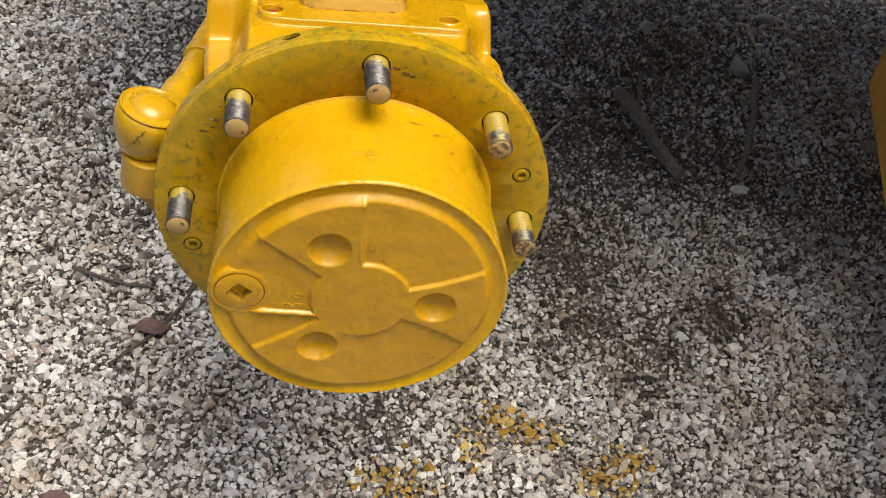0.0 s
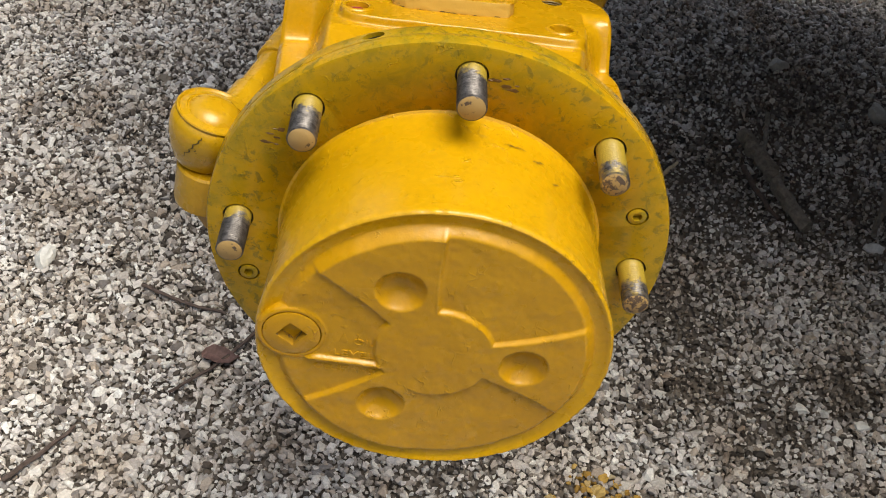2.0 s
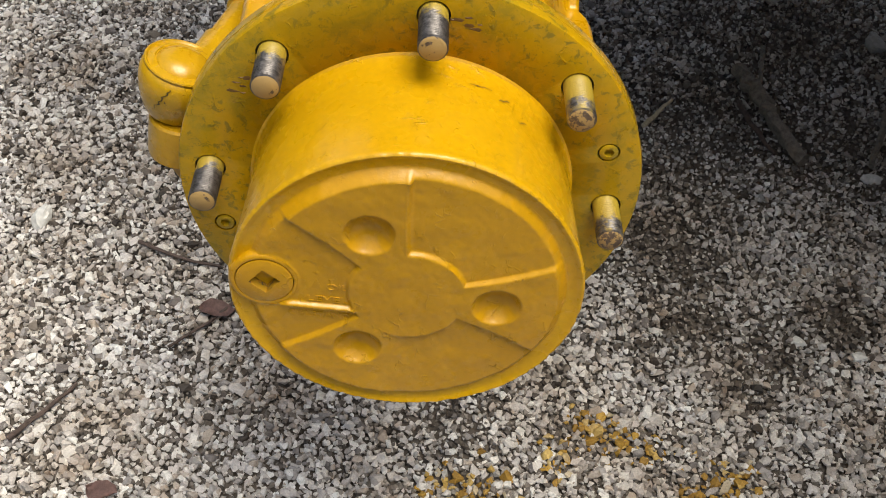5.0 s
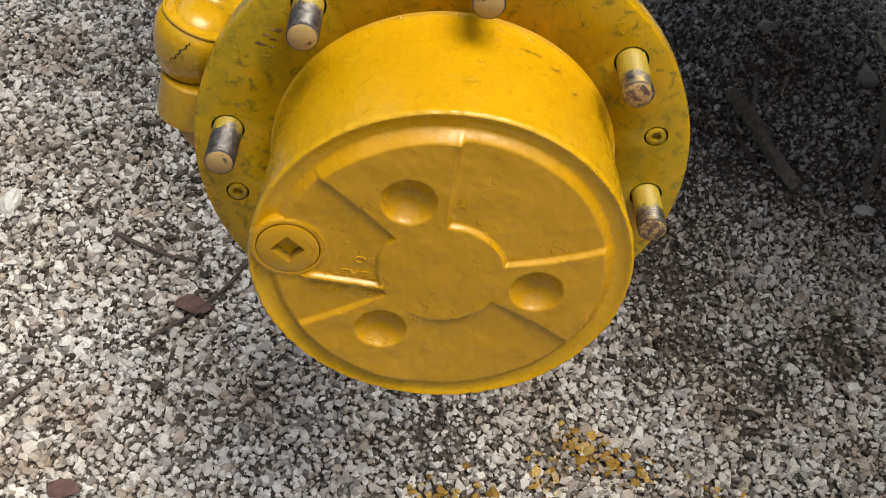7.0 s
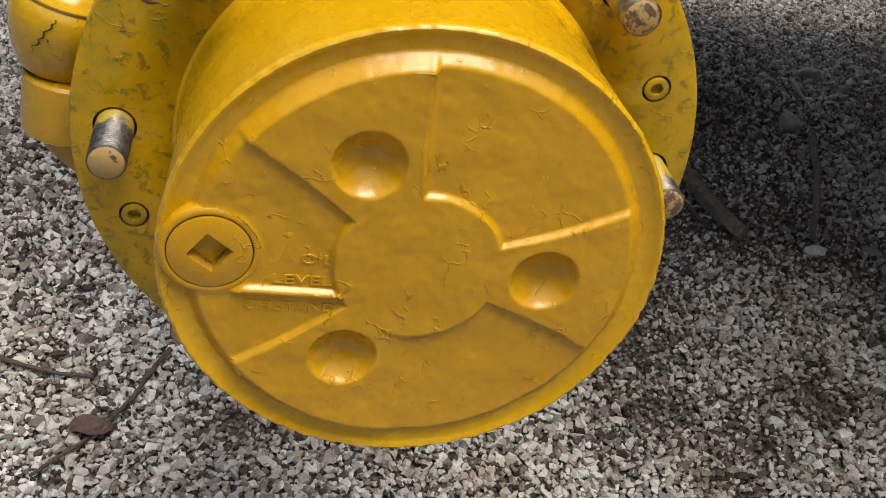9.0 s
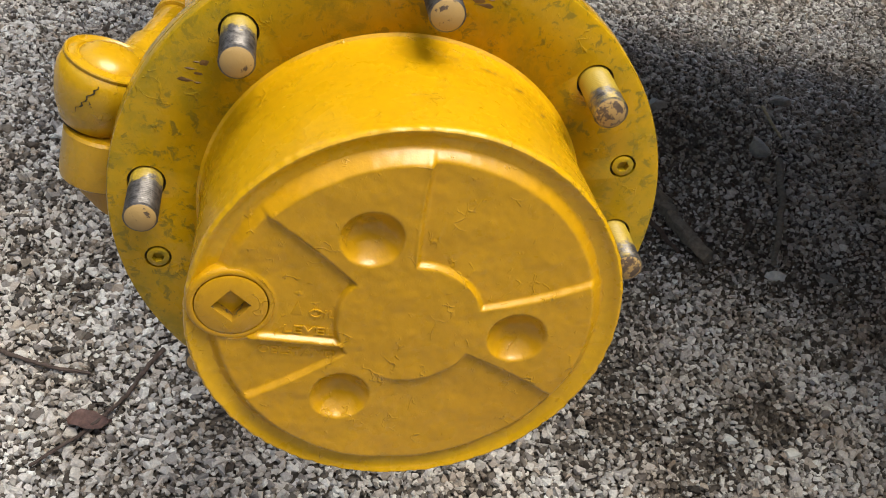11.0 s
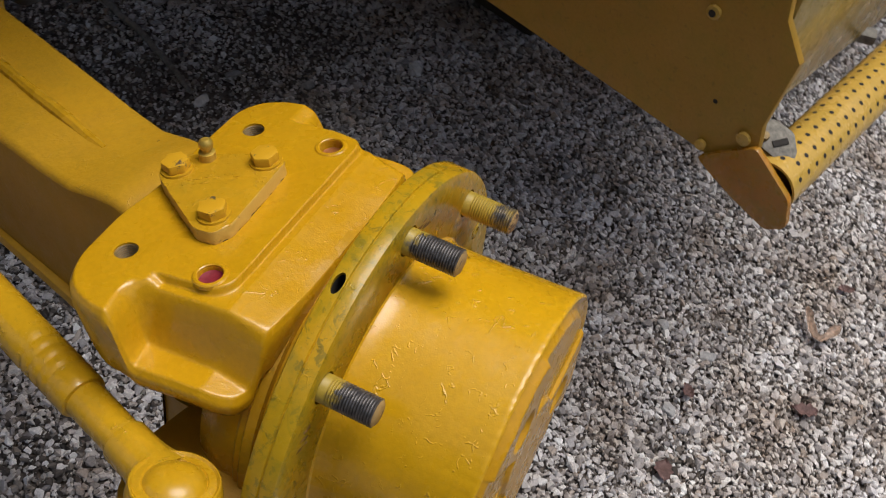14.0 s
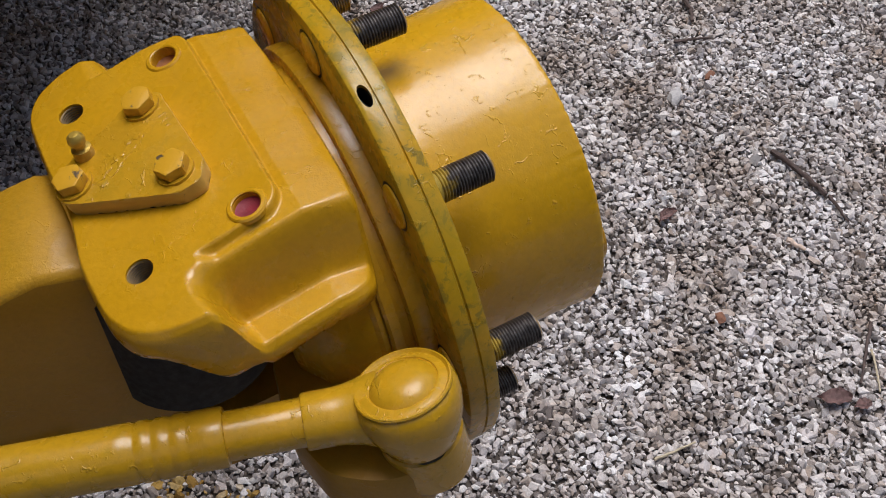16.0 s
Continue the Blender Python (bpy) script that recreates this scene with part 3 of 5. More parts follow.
# hub barrel and seal rings behind the flange
part("barrel", lathe([(0.09, 0.004), (0.1245, 0.004), (0.1245, 0.0125), (0.1232, 0.0150), (0.1150, 0.0152), (0.1142, 0.0210), (0.1190, 0.0215), (0.1200, 0.0275), (0.1185, 0.0290), (0.09, 0.0290)], 140), YELLOW_WORN, hub)
part("seal_ring", lathe([(0.100, 0.0285), (0.1160, 0.0288), (0.1162, 0.0305), (0.100, 0.0308)], 120), BEAM_SIDE, hub, "seal gap in darker yellow behind the hub")

# ================= steering knuckle =================
knuckle = thing("steering_knuckle", "yellow cast steering knuckle head with bored top plate", "steering knuckle", HUB)


def plate_z(x, y):
    return 0.1387 + 0.0404 * x - 0.1986 * y


OUTLINE = [(-0.1235, 0.0385), (-0.1272, 0.070), (-0.1285, 0.100), (-0.1265, 0.124), (-0.1205, 0.142), (-0.1120, 0.1535), (-0.1000, 0.1605), (-0.0850, 0.1640),
           (-0.050, 0.1655), (-0.015, 0.1615), (0.035, 0.1630), (0.072, 0.1625), (0.0870, 0.1590), (0.0975, 0.1510), (0.1035, 0.1385), (0.1055, 0.1250),
           (0.1065, 0.1120), (0.1100, 0.099), (0.1160, 0.080), (0.1160, 0.055), (0.1130, 0.030), (0.050, 0.0205), (-0.050, 0.0205), (-0.107, 0.0265)]


def head_z(x, y):
    z = plate_z(x, y)
    # raised machined pad: lower casting in front of it and beside its front corners
    cx, cy = -0.0018, 0.14
    dx, dy = max(abs(x - cx) - 0.0703, 0), max(cy - y - 0.067, 0)
    d = math.hypot(dx, dy) - 0.0145
    out = smooth_step(-0.0015, 0.0015, d) * (smooth_step(0.112, 0.100, y) if x < 0 else smooth_step(0.122, 0.108, y))
    z -= 0.0058 * out
    # slope to the flange
    z -= 0.32 * max(0.0, 0.052 - y) + 5.0 * max(0.0, 0.034 - y) ** 2
    # scooped flanks with a lip at the foot
    near = 0.0720 + 0.20 * min(max(y - 0.040, 0.0), 0.090)
    for s, start, stop, deep in ((-x, 0.0920, 0.1085, 0.036), (x, near, near + 0.0200, 0.032)):
        f = smooth_step(start, stop, s)
        g = smooth_step(0.1215, 0.0985, y + 0.2 * max(0.0, s - stop)) if x < 0 else smooth_step(0.114, 0.094, y)
        z -= (deep + 0.06 * max(0.0, 0.095 - y)) * f * g
    return z + 0.0007 * noise.noise(Vector((x * 40, y * 40, 0.5)))


edge = closed_spline(OUTLINE, 17)
cx, cy = -0.008, 0.095
bm = bmesh.new()
mid = bm.verts.new((cx, cy, head_z(cx, cy)))
prev = None
RINGS = 116
for i in range(1, RINGS + 1):
    s = (i / RINGS) ** 0.9
    ring = []
    for x, y in edge:
        px, py = cx + (x - cx) * s, cy + (y - cy) * s
        ring.append(bm.verts.new((px, py, head_z(px, py) - 0.0045 * smooth_step(0.965, 1.0, s) ** 2)))
    for k in range(len(edge)):
        n = (k + 1) % len(edge)
        bm.faces.new((prev[k], prev[n], ring[n], ring[k]) if prev else (mid, ring[n], ring[k]))
    prev = ring
for drop, s in ((0.25, 1.002), (0.55, 1.0), (0.88, 0.988), (1.0, 0.965), (1.02, 0.9)):
    ring = []
    for v, (x, y) in zip(prev if drop == 0.25 else first, edge):
        top = min(v.co.z, plate_z(x, y) - 0.005)
        foot = min(top - 0.012, plate_z(x, y) - 0.022 - 0.032 * smooth_step(0.150, 0.115, y))
        ring.append(bm.verts.new((cx + (x - cx) * s, cy + (y - cy) * s, top + drop * (foot - top))))
    if drop == 0.25:
        first = prev
    for k in range(len(edge)):
        n = (k + 1) % len(edge)
        bm.faces.new((prev[k], prev[n], ring[n], ring[k]))
    prev = ring
bm.faces.new(prev)
head = part("head", bm, YELLOW_CAST, knuckle, "cast knuckle head with scooped flank and raised pad", 60)
lean = Matrix.Rotation(-math.atan(0.1986), 4, "X") @ Matrix.Rotation(-math.atan(0.0404), 4, "Y")


def on_plate(x, y, up=0.0):
    return Matrix.Translation((x, y, plate_z(x, y))) @ lean @ Matrix.Translation((0, 0, up))


UPRIGHT = Matrix.Rotation(math.pi / 2, 4, "X")           # lathe axis y to z
HOLES = [(-0.0765, 0.1385), (0.0630, 0.1375), (-0.0763, 0.0760), (0.0640, 0.0758)]
bored(head, [lathe([(0, -0.004), (0.0078, -0.004), (0.0078, 0.03), (0, 0.03)], 28, on_plate(x, y, 0.0) @ Matrix.Rotation(-math.pi / 2, 4, "X")) for x, y in HOLES])
prof = []
y = 0.0015
while y < 0.027:
    prof += [(0.0080, y), (0.0071, y + 0.0008)]
    y += 0.0016
for x, y in HOLES[:2]:
    o = part("threaded_bore", lathe(prof + [(0.0, 0.027)], 28, on_plate(x, y) @ Matrix.Rotation(-math.pi / 2, 4, "X")), THREAD, knuckle, "open threaded bore")
for (x, y), mat, lab in ((HOLES[2], RED, "bore closed with a red plastic bung"), (HOLES[3], ORANGE, "bore closed with an orange bung")):
    part("bore_collar", lathe([(0.0080, 0.0065), (0.0080, -0.0010), (0.0087, -0.0015), (0.0104, -0.0013), (0.0113, -0.0004), (0.0116, 0.002)], 40,
                              on_plate(x, y) @ Matrix.Rotation(-math.pi / 2, 4, "X")), YELLOW_CAST, knuckle, "raised collar ring")
    deep = 0.0026 if mat is RED else 0.0055
    part("bung", lathe([(0.0, deep + 0.0014), (0.0060, deep + 0.0010), (0.0081, deep)], 28, on_plate(x, y) @ Matrix.Rotation(-math.pi / 2, 4, "X")), mat, knuckle, lab)

# three-cornered king pin cap with three hex screws and a grease nipple
cap_at = on_plate(-0.0070, 0.1180, 0.0105) @ Matrix.Scale(0.96, 4)
corners = [(0.036, -0.0335), (0.0415, -0.020), (0.0185, 0.038), (0.008, 0.0445), (-0.008, 0.0425), (-0.0150, 0.034), (-0.0480, -0.016), (-0.0480, -0.030), (-0.036, -0.0370)]
bm = prism(rounded(corners, 0.004, 4), 0.0115, 0.0012, cap_at)
worn(bm, 0.0028, 0.0007)
bm.normal_update()
for f in bm.faces:
    f.material_index = 1 if abs(f.normal.dot(cap_at.to_3x3().col[2].normalized())) < 0.45 else 0
cap = part("king_pin_cap", bm, [YELLOW_WORN, CAP_EDGE], knuckle, "three-cornered cap plate with chipped edges")
part("cap_gasket", prism(rounded([(x * 0.99, y * 0.99) for x, y in corners], 0.004, 4), 0.0016, 0.0, on_plate(-0.0070, 0.1180, 0.0008) @ Matrix.Scale(0.96, 4)), DARK, knuckle, "dark gasket edge under the cap")
hexa = [(0.0098 * math.cos(k * math.pi / 3), 0.0098 * math.sin(k * math.pi / 3)) for k in range(6)]
for (x, y), spin in (((-0.0060, 0.1490), 0.2), ((0.0225, 0.0990), 0.9), ((-0.0370, 0.0985), 0.5)):
    at = on_plate(x, y, 0.0105)
    bm = prism(hexa, 0.0072, 0.0012, at @ Matrix.Translation((0, 0, 0.0078)) @ Matrix.Rotation(spin, 4, "Z"))
    worn(bm, 0.0016, 0.0006)
    b = part("hex_screw", bm, BOLT, knuckle, "painted hex head screw with a chipped corner")
    part("washer_face", lathe([(0.0, -0.0012), (0.0108, -0.0012), (0.0112, 0.001)], 28, at @ Matrix.Rotation(-math.pi / 2, 4, "X")), YELLOW_WORN, b)
part("grease_nipple", lathe([(0.0, -0.0165), (0.0025, -0.0162), (0.0044, -0.0145), (0.0050, -0.0120), (0.0044, -0.0096), (0.0030, -0.0086), (0.0032, -0.0065), (0.0056, -0.0058), (0.0060, 0.0), (0.0, 0.0)], 24,
                            on_plate(0.0118, 0.1375, 0.0100) @ Matrix.Rotation(-math.pi / 2, 4, "X") @ Matrix.Rotation(0.12, 4, "X")), BRASS, knuckle, "small ball-headed grease nipple")
rng = random.Random(8)
for k in range(6):
    u = 0.0062 * k + rng.uniform(-0.0012, 0.0012)
    bm = block((0.0060 + rng.uniform(-0.002, 0.001), 0.0042 + rng.uniform(-0.001, 0.001), 0.0016), 0.0007, on_plate(-0.0130 + 0.52 * u + rng.uniform(-0.002, 0.002), 0.1350 - 0.85 * u, 0.0102) @ Matrix.Rotation(radians(-58 + rng.uniform(-35, 35)), 4, "Z"))
    worn(bm, 0.0016, 0.0006)
    part("raised_mark", bm, YELLOW_WORN, cap)
edge_bar = block((0.040, 0.0110, 0.0014), 0.0006, on_plate(-0.0050, 0.1218, 0.0100) @ Matrix.Rotation(radians(-58), 4, "Z"))
worn(edge_bar, 0.003, 0.0007)
part("raised_edge", edge_bar, YELLOW_WORN, cap, "worn raised bar on the cap")

# body between head and hub, lower arm
part("spindle_body", lathe([(0.08, 0.0300), (0.1165, 0.0300), (0.1172, 0.0330), (0.1150, 0.0355), (0.1150, 0.050), (0.1060, 0.066), (0.085, 0.078), (0.0, 0.078)], 96), YELLOW_CAST, knuckle)
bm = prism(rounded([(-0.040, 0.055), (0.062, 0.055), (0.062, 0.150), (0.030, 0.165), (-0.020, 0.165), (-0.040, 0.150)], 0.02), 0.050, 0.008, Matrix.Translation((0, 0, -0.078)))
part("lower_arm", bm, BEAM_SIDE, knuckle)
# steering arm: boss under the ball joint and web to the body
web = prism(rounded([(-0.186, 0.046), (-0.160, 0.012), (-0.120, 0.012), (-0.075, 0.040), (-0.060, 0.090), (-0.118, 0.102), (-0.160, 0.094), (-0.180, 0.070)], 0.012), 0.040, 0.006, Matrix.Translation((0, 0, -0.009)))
# darker yellow stands in for the shade on the arm
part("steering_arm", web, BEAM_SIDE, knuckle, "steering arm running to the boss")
seat = Matrix.Translation((-0.1626, 0.0404, 0.0290)) @ Matrix.Rotation(radians(-5), 4, "X") @ Matrix.Rotation(radians(5), 4, "Y") @ UPRIGHT @ Matrix.Scale(0.92, 4)
part("arm_boss", lathe([(0.0, -0.0690), (0.0215, -0.0690), (0.0246, -0.0668), (0.0256, -0.0630), (0.0262, -0.0345), (0.0248, -0.0326), (0.0, -0.0322)], 56, seat), YELLOW_WORN, knuckle, "round boss under the ball joint")

# ================= tie rod =================
rod = thing("tie_rod", "yellow painted tie rod with crimped sleeve and round ball joint", "tie rod", HUB)
BALL = Vector((-0.1676, 0.0404, 0.0276))
tip_up = Matrix.Translation(BALL) @ Matrix.Rotation(radians(-3), 4, "X") @ Matrix.Rotation(radians(13), 4, "Y") @ UPRIGHT @ Matrix.Scale(0.90, 4)
part("ball_housing", lathe([(0.0, -0.0326), (0.0150, -0.0322), (0.0205, -0.0290), (0.0216, -0.0278), (0.0262, -0.0190), (0.0300, -0.0090), (0.0318, 0.0010), (0.0319, 0.0080), (0.0306, 0.0128), (0.0292, 0.0146), (0.0, 0.0146)], 72, tip_up), YELLOW_ROD, rod, "round ball joint housing")
part("ball_cap", lathe([(0.0284, 0.0138), (0.0298, 0.0152), (0.0301, 0.0168), (0.0295, 0.0178), (0.0286, 0.0180), (0.0278, 0.0170), (0.0270, 0.0163), (0.0250, 0.0168), (0.0226, 0.0178), (0.0218, 0.0178), (0.0213, 0.0170), (0.0206, 0.0171), (0.0196, 0.0186), (0.0165, 0.0213), (0.0120, 0.0236), (0.0070, 0.0246), (0.0, 0.0248)], 72, tip_up), YELLOW_ROD, rod, "pressed cap with raised ring and dome")
part("dust_boot", lathe([(0.0, -0.0350), (0.0165, -0.0350), (0.0165, -0.0320), (0.0160, -0.0290), (0.0, -0.028)], 48, tip_up), DARK, rod, "dark dust boot in the gap under the ball")
# split in the old paint of the housing: a thin jagged crack with a side branch
bm = bmesh.new()
rng = random.Random(21)


def crack(q0, q1, a0, a1, wide):
    n, prev = 15, None
    for k in range(n):
        u = k / (n - 1)
        q = q0 + (q1 - q0) * u
        a = radians(a0 + (a1 - a0) * u + rng.uniform(-2.2, 2.2))
        r = 0.0004 + (0.0319 if q > 0 else 0.0318 - 0.018 * (-q / 0.018) ** 2 * 0.3)
        w = wide * (0.25 + 0.75 * math.sin(math.pi * min(0.97, u + 0.06))) * rng.uniform(0.5, 1.3)
        at = tip_up @ Matrix.Rotation(a, 4, "Y")
        pair = [bm.verts.new(at @ Vector((-w, q, r))), bm.verts.new(at @ Vector((w, q, r)))]
        if prev:
            bm.faces.new((prev[0], prev[1], pair[1], pair[0]))
        prev = pair


crack(0.0115, -0.0140, -4, -26, 0.00075)
crack(0.0010, -0.0050, -13, -6, 0.0004)
part("paint_split", bm, DARK, rod, "dark split in the paint")
ROD_FOOT = Vector((-0.1616, 0.0385, 0.0205))
rod_way = Vector((0.2787, 0.9578, 0.0702)).normalized()


def rod_at(d):
    return ROD_FOOT + rod_way * d


steps = [(0.016, 0.0235), (0.023, 0.0215), (0.029, 0.0193), (0.035, 0.0180), (0.041, 0.0173), (0.0562, 0.0172), (0.0575, 0.0166), (0.0578, 0.0148), (0.062, 0.0147), (0.098, 0.0148), (0.099, 0.0148)]
part("rod_end", tube([rod_at(d) for d, _ in steps], [r * 0.91 for _, r in steps], 40), YELLOW_ROD, rod)
steps = [(0.0985, 0.0150), (0.0990, 0.0172), (0.1005, 0.0180), (0.1060, 0.0180)]
for k in range(4):
    d = 0.1150 + k * 0.0092
    steps += [(d, 0.0182), (d + 0.0016, 0.0174), (d + 0.0030, 0.0174), (d + 0.0048, 0.0182)]
steps += [(0.156, 0.0182), (0.165, 0.0180), (0.390, 0.0180), (0.392, 0.0192), (0.405, 0.0192), (0.408, 0.0165), (0.412, 0.0150), (0.425, 0.0150)]
part("sleeve", tube([rod_at(d) for d, _ in steps], [r * 0.91 for _, r in steps], 44), YELLOW_ROD, rod, "long tube with crimp rings at its end")
steps = [(0.412, 0.017), (0.416, 0.023), (0.424, 0.020), (0.430, 0.026), (0.438, 0.022), (0.445, 0.028), (0.455, 0.024), (0.49, 0.027), (0.52, 0.027)]
part("bellows", tube([rod_at(d) for d, _ in steps], [r for _, r in steps], 32), RUBBER, rod, "black rubber bellows")
part("inner_end", tube([rod_at(0.515), rod_at(0.56), rod_at(0.9)], [0.026, 0.030, 0.030], 32), YELLOW_WORN, rod)

# ================= axle beam =================
beam = thing("axle_beam", "yellow welded front axle beam with raised weld strip on top", "axle beam", Matrix.Translation((0.0300, 0.2040, 0.0)) @ Matrix.Rotation(radians(-13.8), 4, "Z"))
bm = bmesh.new()
rings = []
for v, top, low, near, far in ((-0.105, 0.620, 0.500, 0.036, 0.029), (-0.080, 0.640, 0.500, 0.040, 0.033), (-0.040, 0.655, 0.500, 0.0445, 0.0375), (-0.018, 0.657, 0.500, 0.046, 0.0395),
                               (0.0, 0.650, 0.500, 0.0465, 0.040), (0.030, 0.6355, 0.500, 0.048, 0.040), (0.060, 0.6310, 0.500, 0.0495, 0.041), (0.18, 0.624, 0.500, 0.0545, 0.043),
                               (0.40, 0.614, 0.490, 0.057, 0.044), (0.90, 0.600, 0.475, 0.060, 0.046)):
    b = 0.006
    rings.append([bm.verts.new(p) for p in ((-near - 0.004, v, low), (-near, v, top - b), (-near + b * 0.35, v, top - b * 0.35), (-near + b, v, top),
                                            (far - b, v, top), (far - b * 0.35, v, top - b * 0.35), (far, v, top - b), (far + 0.018, v, low))])
for p, q in zip(rings, rings[1:]):
    for k in range(8):
        n = (k + 1) % 8
        bm.faces.new((p[k], p[n], q[n], q[k]))
bm.faces.new(rings[0][::-1])
bm.faces.new(rings[-1])
# lower side faces get the yellow darkened for shade
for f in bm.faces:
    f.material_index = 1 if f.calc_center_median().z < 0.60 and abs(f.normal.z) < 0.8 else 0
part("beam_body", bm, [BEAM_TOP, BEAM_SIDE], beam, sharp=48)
rng = random.Random(4)
pts = [(-0.004 + 0.0006 * rng.uniform(-1, 1), 0.045 + 0.02 * k, 0.6313 - 0.0070 * (0.02 * k / 0.12) + 0.0003 + 0.0015 * max(0, k - 7) * 0.3 - 0.0035 * max(0, 3 - k) / 3) for k in range(24)]
part("weld_strip", tube(pts, [0.0053 + 0.0007 * rng.uniform(-1, 1) for _ in pts], 10), YELLOW_WORN, beam, "raised weld strip along the beam")
lip = block((0.010, 0.80, 0.012), 0.002, Matrix.Translation((-0.0600, 0.40, 0.506)) @ Matrix.Rotation(radians(0.9), 4, "Z"))
part("lower_lip", lip, BEAM_TOP, beam, "narrow dusty lip along the lower edge")
housing = prism(rounded([(-0.062, 0.292), (0.075, 0.284), (0.10, 0.90), (-0.10, 0.90)], 0.010), 0.17, 0.006, Matrix.Translation((0.0, 0.0, 0.641)))
part("centre_housing", housing, YELLOW_WORN, beam, "larger housing where the beam thickens")
# near-black colour stands in for the shadow in the beam end
part("yoke_eye", lathe([(0.0, -0.05), (0.050, -0.05), (0.054, -0.045), (0.054, 0.045), (0.050, 0.05), (0.0, 0.05)], 48, Matrix.Translation((-0.012, -0.085, 0.578)) @ UPRIGHT), DARK, beam, "swivel eye coloured near black for the shadowed opening")

# ================= machine beside the axle =================
MACH = Matrix.Translation((0.502, 0.0, 0.004)) @ Matrix.Rotation(radians(-14.7), 4, "Z")
INV = 1 / 0.963


def panel_plate(points, depth, offset, bevel=0.0015):
    """A plate standing in the side panel's plane: points are (y, height); offset towards the axle."""
    m = Matrix(((0, 0, -1, -offset), (1, 0, 0, 0), (0, 1, 0, 0), (0, 0, 0, 1)))
    return prism([(y * INV, z) for y, z in points], depth, bevel, m)


panel = thing("side_panel", "yellow steel side panel of the machine with rust-edged foot", "machine panel", MACH)
part("sheet", panel_plate([(0.258, 0.502), (0.10, 0.500), (-0.137, 0.494), (-0.178, 0.533), (-0.172, 0.560), (-0.176, 0.640), (-0.150, 0.672), (-0.140, 0.72), (-0.140, 0.82),
                           (0.264, 0.82), (0.264, 0.58)], 0.010, 0.0, 0.002), YELLOW_PANEL, panel)
part("foot", panel_plate(rounded([(-0.128, 0.490), (-0.150, 0.480), (-0.176, 0.471), (-0.219, 0.460), (-0.236, 0.476), (-0.226, 0.508), (-0.176, 0.540)], 0.006, 3), 0.008, 0.006), RUSTY, panel, "rust-stained foot plate")
bolt_head = [(0.0105 * math.cos(k * math.pi / 3), 0.0105 * math.sin(k * math.pi / 3)) for k in range(6)]
for y, z, r in ((-0.1612, 0.5385, 0.75), (-0.0872, 0.642, 0.75), (-0.1262, 0.503, 0.6)):
    b = panel_plate(rounded([(0.0095 * r * math.cos(k * math.pi / 8), 0.0095 * r * math.sin(k * math.pi / 8)) for k in range(16)], 0.001, 1), 0.005, 0.0, 0.001)
    bmesh.ops.translate(b, vec=(-0.005, y * INV, z), verts=b.verts)
    part("rivet", b, YELLOW_STEP, panel, "round rivet head")
for y, z, r in ((-0.1215, 0.5565, 0.0026), (-0.0872, 0.642, 0.0038), (0.02, 0.60, 0.002)):
    part("punched_hole", lathe([(0.0, -0.0006), (r, -0.0004)], 14, Matrix.Translation((-0.0055 if r > 0.003 else -0.0005, y * INV, z)) @ Matrix.Rotation(-math.pi / 2, 4, "Z")), DARK, panel, "small dark hole in the sheet")
front = prism([(0.015, 0.530), (0.20, 0.510), (0.60, 0.470), (0.60, 0.82), (0.015, 0.82)], 0.008, 0.002, Matrix(((1, 0, 0, 0), (0, 0, 1, -0.148), (0, 1, 0, 0), (0, 0, 0, 1))))
part("front_sheet", front, YELLOW_PALE, panel, "pale dusty sheet with dark green smears")
bm = panel_plate(rounded([(0.346, 0.604), (0.322, 0.588), (0.259, 0.599), (0.198, 0.616), (0.130, 0.640), (0.130, 0.80), (0.338, 0.80), (0.340, 0.66)], 0.010), 0.010, 0.016, 0.002)
bracket = part("bracket", bm, YELLOW_STEP, panel, "pale yellow bracket with one bolt")
at = Vector((-0.023, 0.2745 * INV, 0.6475))
bm = prism(bolt_head, 0.009, 0.0016, Matrix.Translation(at + Vector((0, -0.012, -0.002))) @ Matrix.Rotation(math.pi / 2, 4, "X") @ Matrix.Rotation(0.3, 4, "Z") @ Matrix.Scale(0.92, 4))
part("bolt", bm, YELLOW_STEP, bracket, "painted hex bolt head")
part("bolt_washer", lathe([(0, -0.004), (0.0105, -0.004), (0.0118, -0.003), (0.0118, 0.001), (0, 0.001)], 28, Matrix.Translation(at + Vector((0, -0.004, 0.001)))), GALV, bracket, "zinc-plated washer")
lug = join(block((0.032, 0.010, 0.008), 0.0015, Matrix.Translation(at + Vector((0, 0.002, 0.0165)))), block((0.006, 0.010, 0.030), 0.0015, Matrix.Translation(at + Vector((-0.0135, 0.002, 0.002)))),
           block((0.024, 0.006, 0.036), 0.0015, Matrix.Translation(at + Vector((0.004, 0.006, 0.0)))))
part("lock_tab", lug, YELLOW_STEP, bracket, "bent lock tab round the bolt")

rail = thing("frame_rail", "long yellow steel frame rail of the machine", "frame rail", Matrix.Translation((0.637, 0.408, 0.0)) @ Matrix.Rotation(radians(TURN), 4, "Z"))
bm = prism([(0.10, 0.542), (0.0, 0.553), (-0.31, 0.588), (-0.50, 0.610), (-0.50, 0.84), (0.10, 0.84)], 0.014, 0.002, Matrix(((1, 0, 0, 0), (0, 0, -1, 0), (0, 1, 0, 0), (0, 0, 0, 1))))
part("rail_web", bm, YELLOW_PANEL, rail)
part("rail_lip", block((0.60, 0.05, 0.012), 0.002, Matrix.Translation((-0.2, 0.032, 0.600)) @ Matrix.Rotation(radians(6.6), 4, "Y")), YELLOW_PANEL, rail)

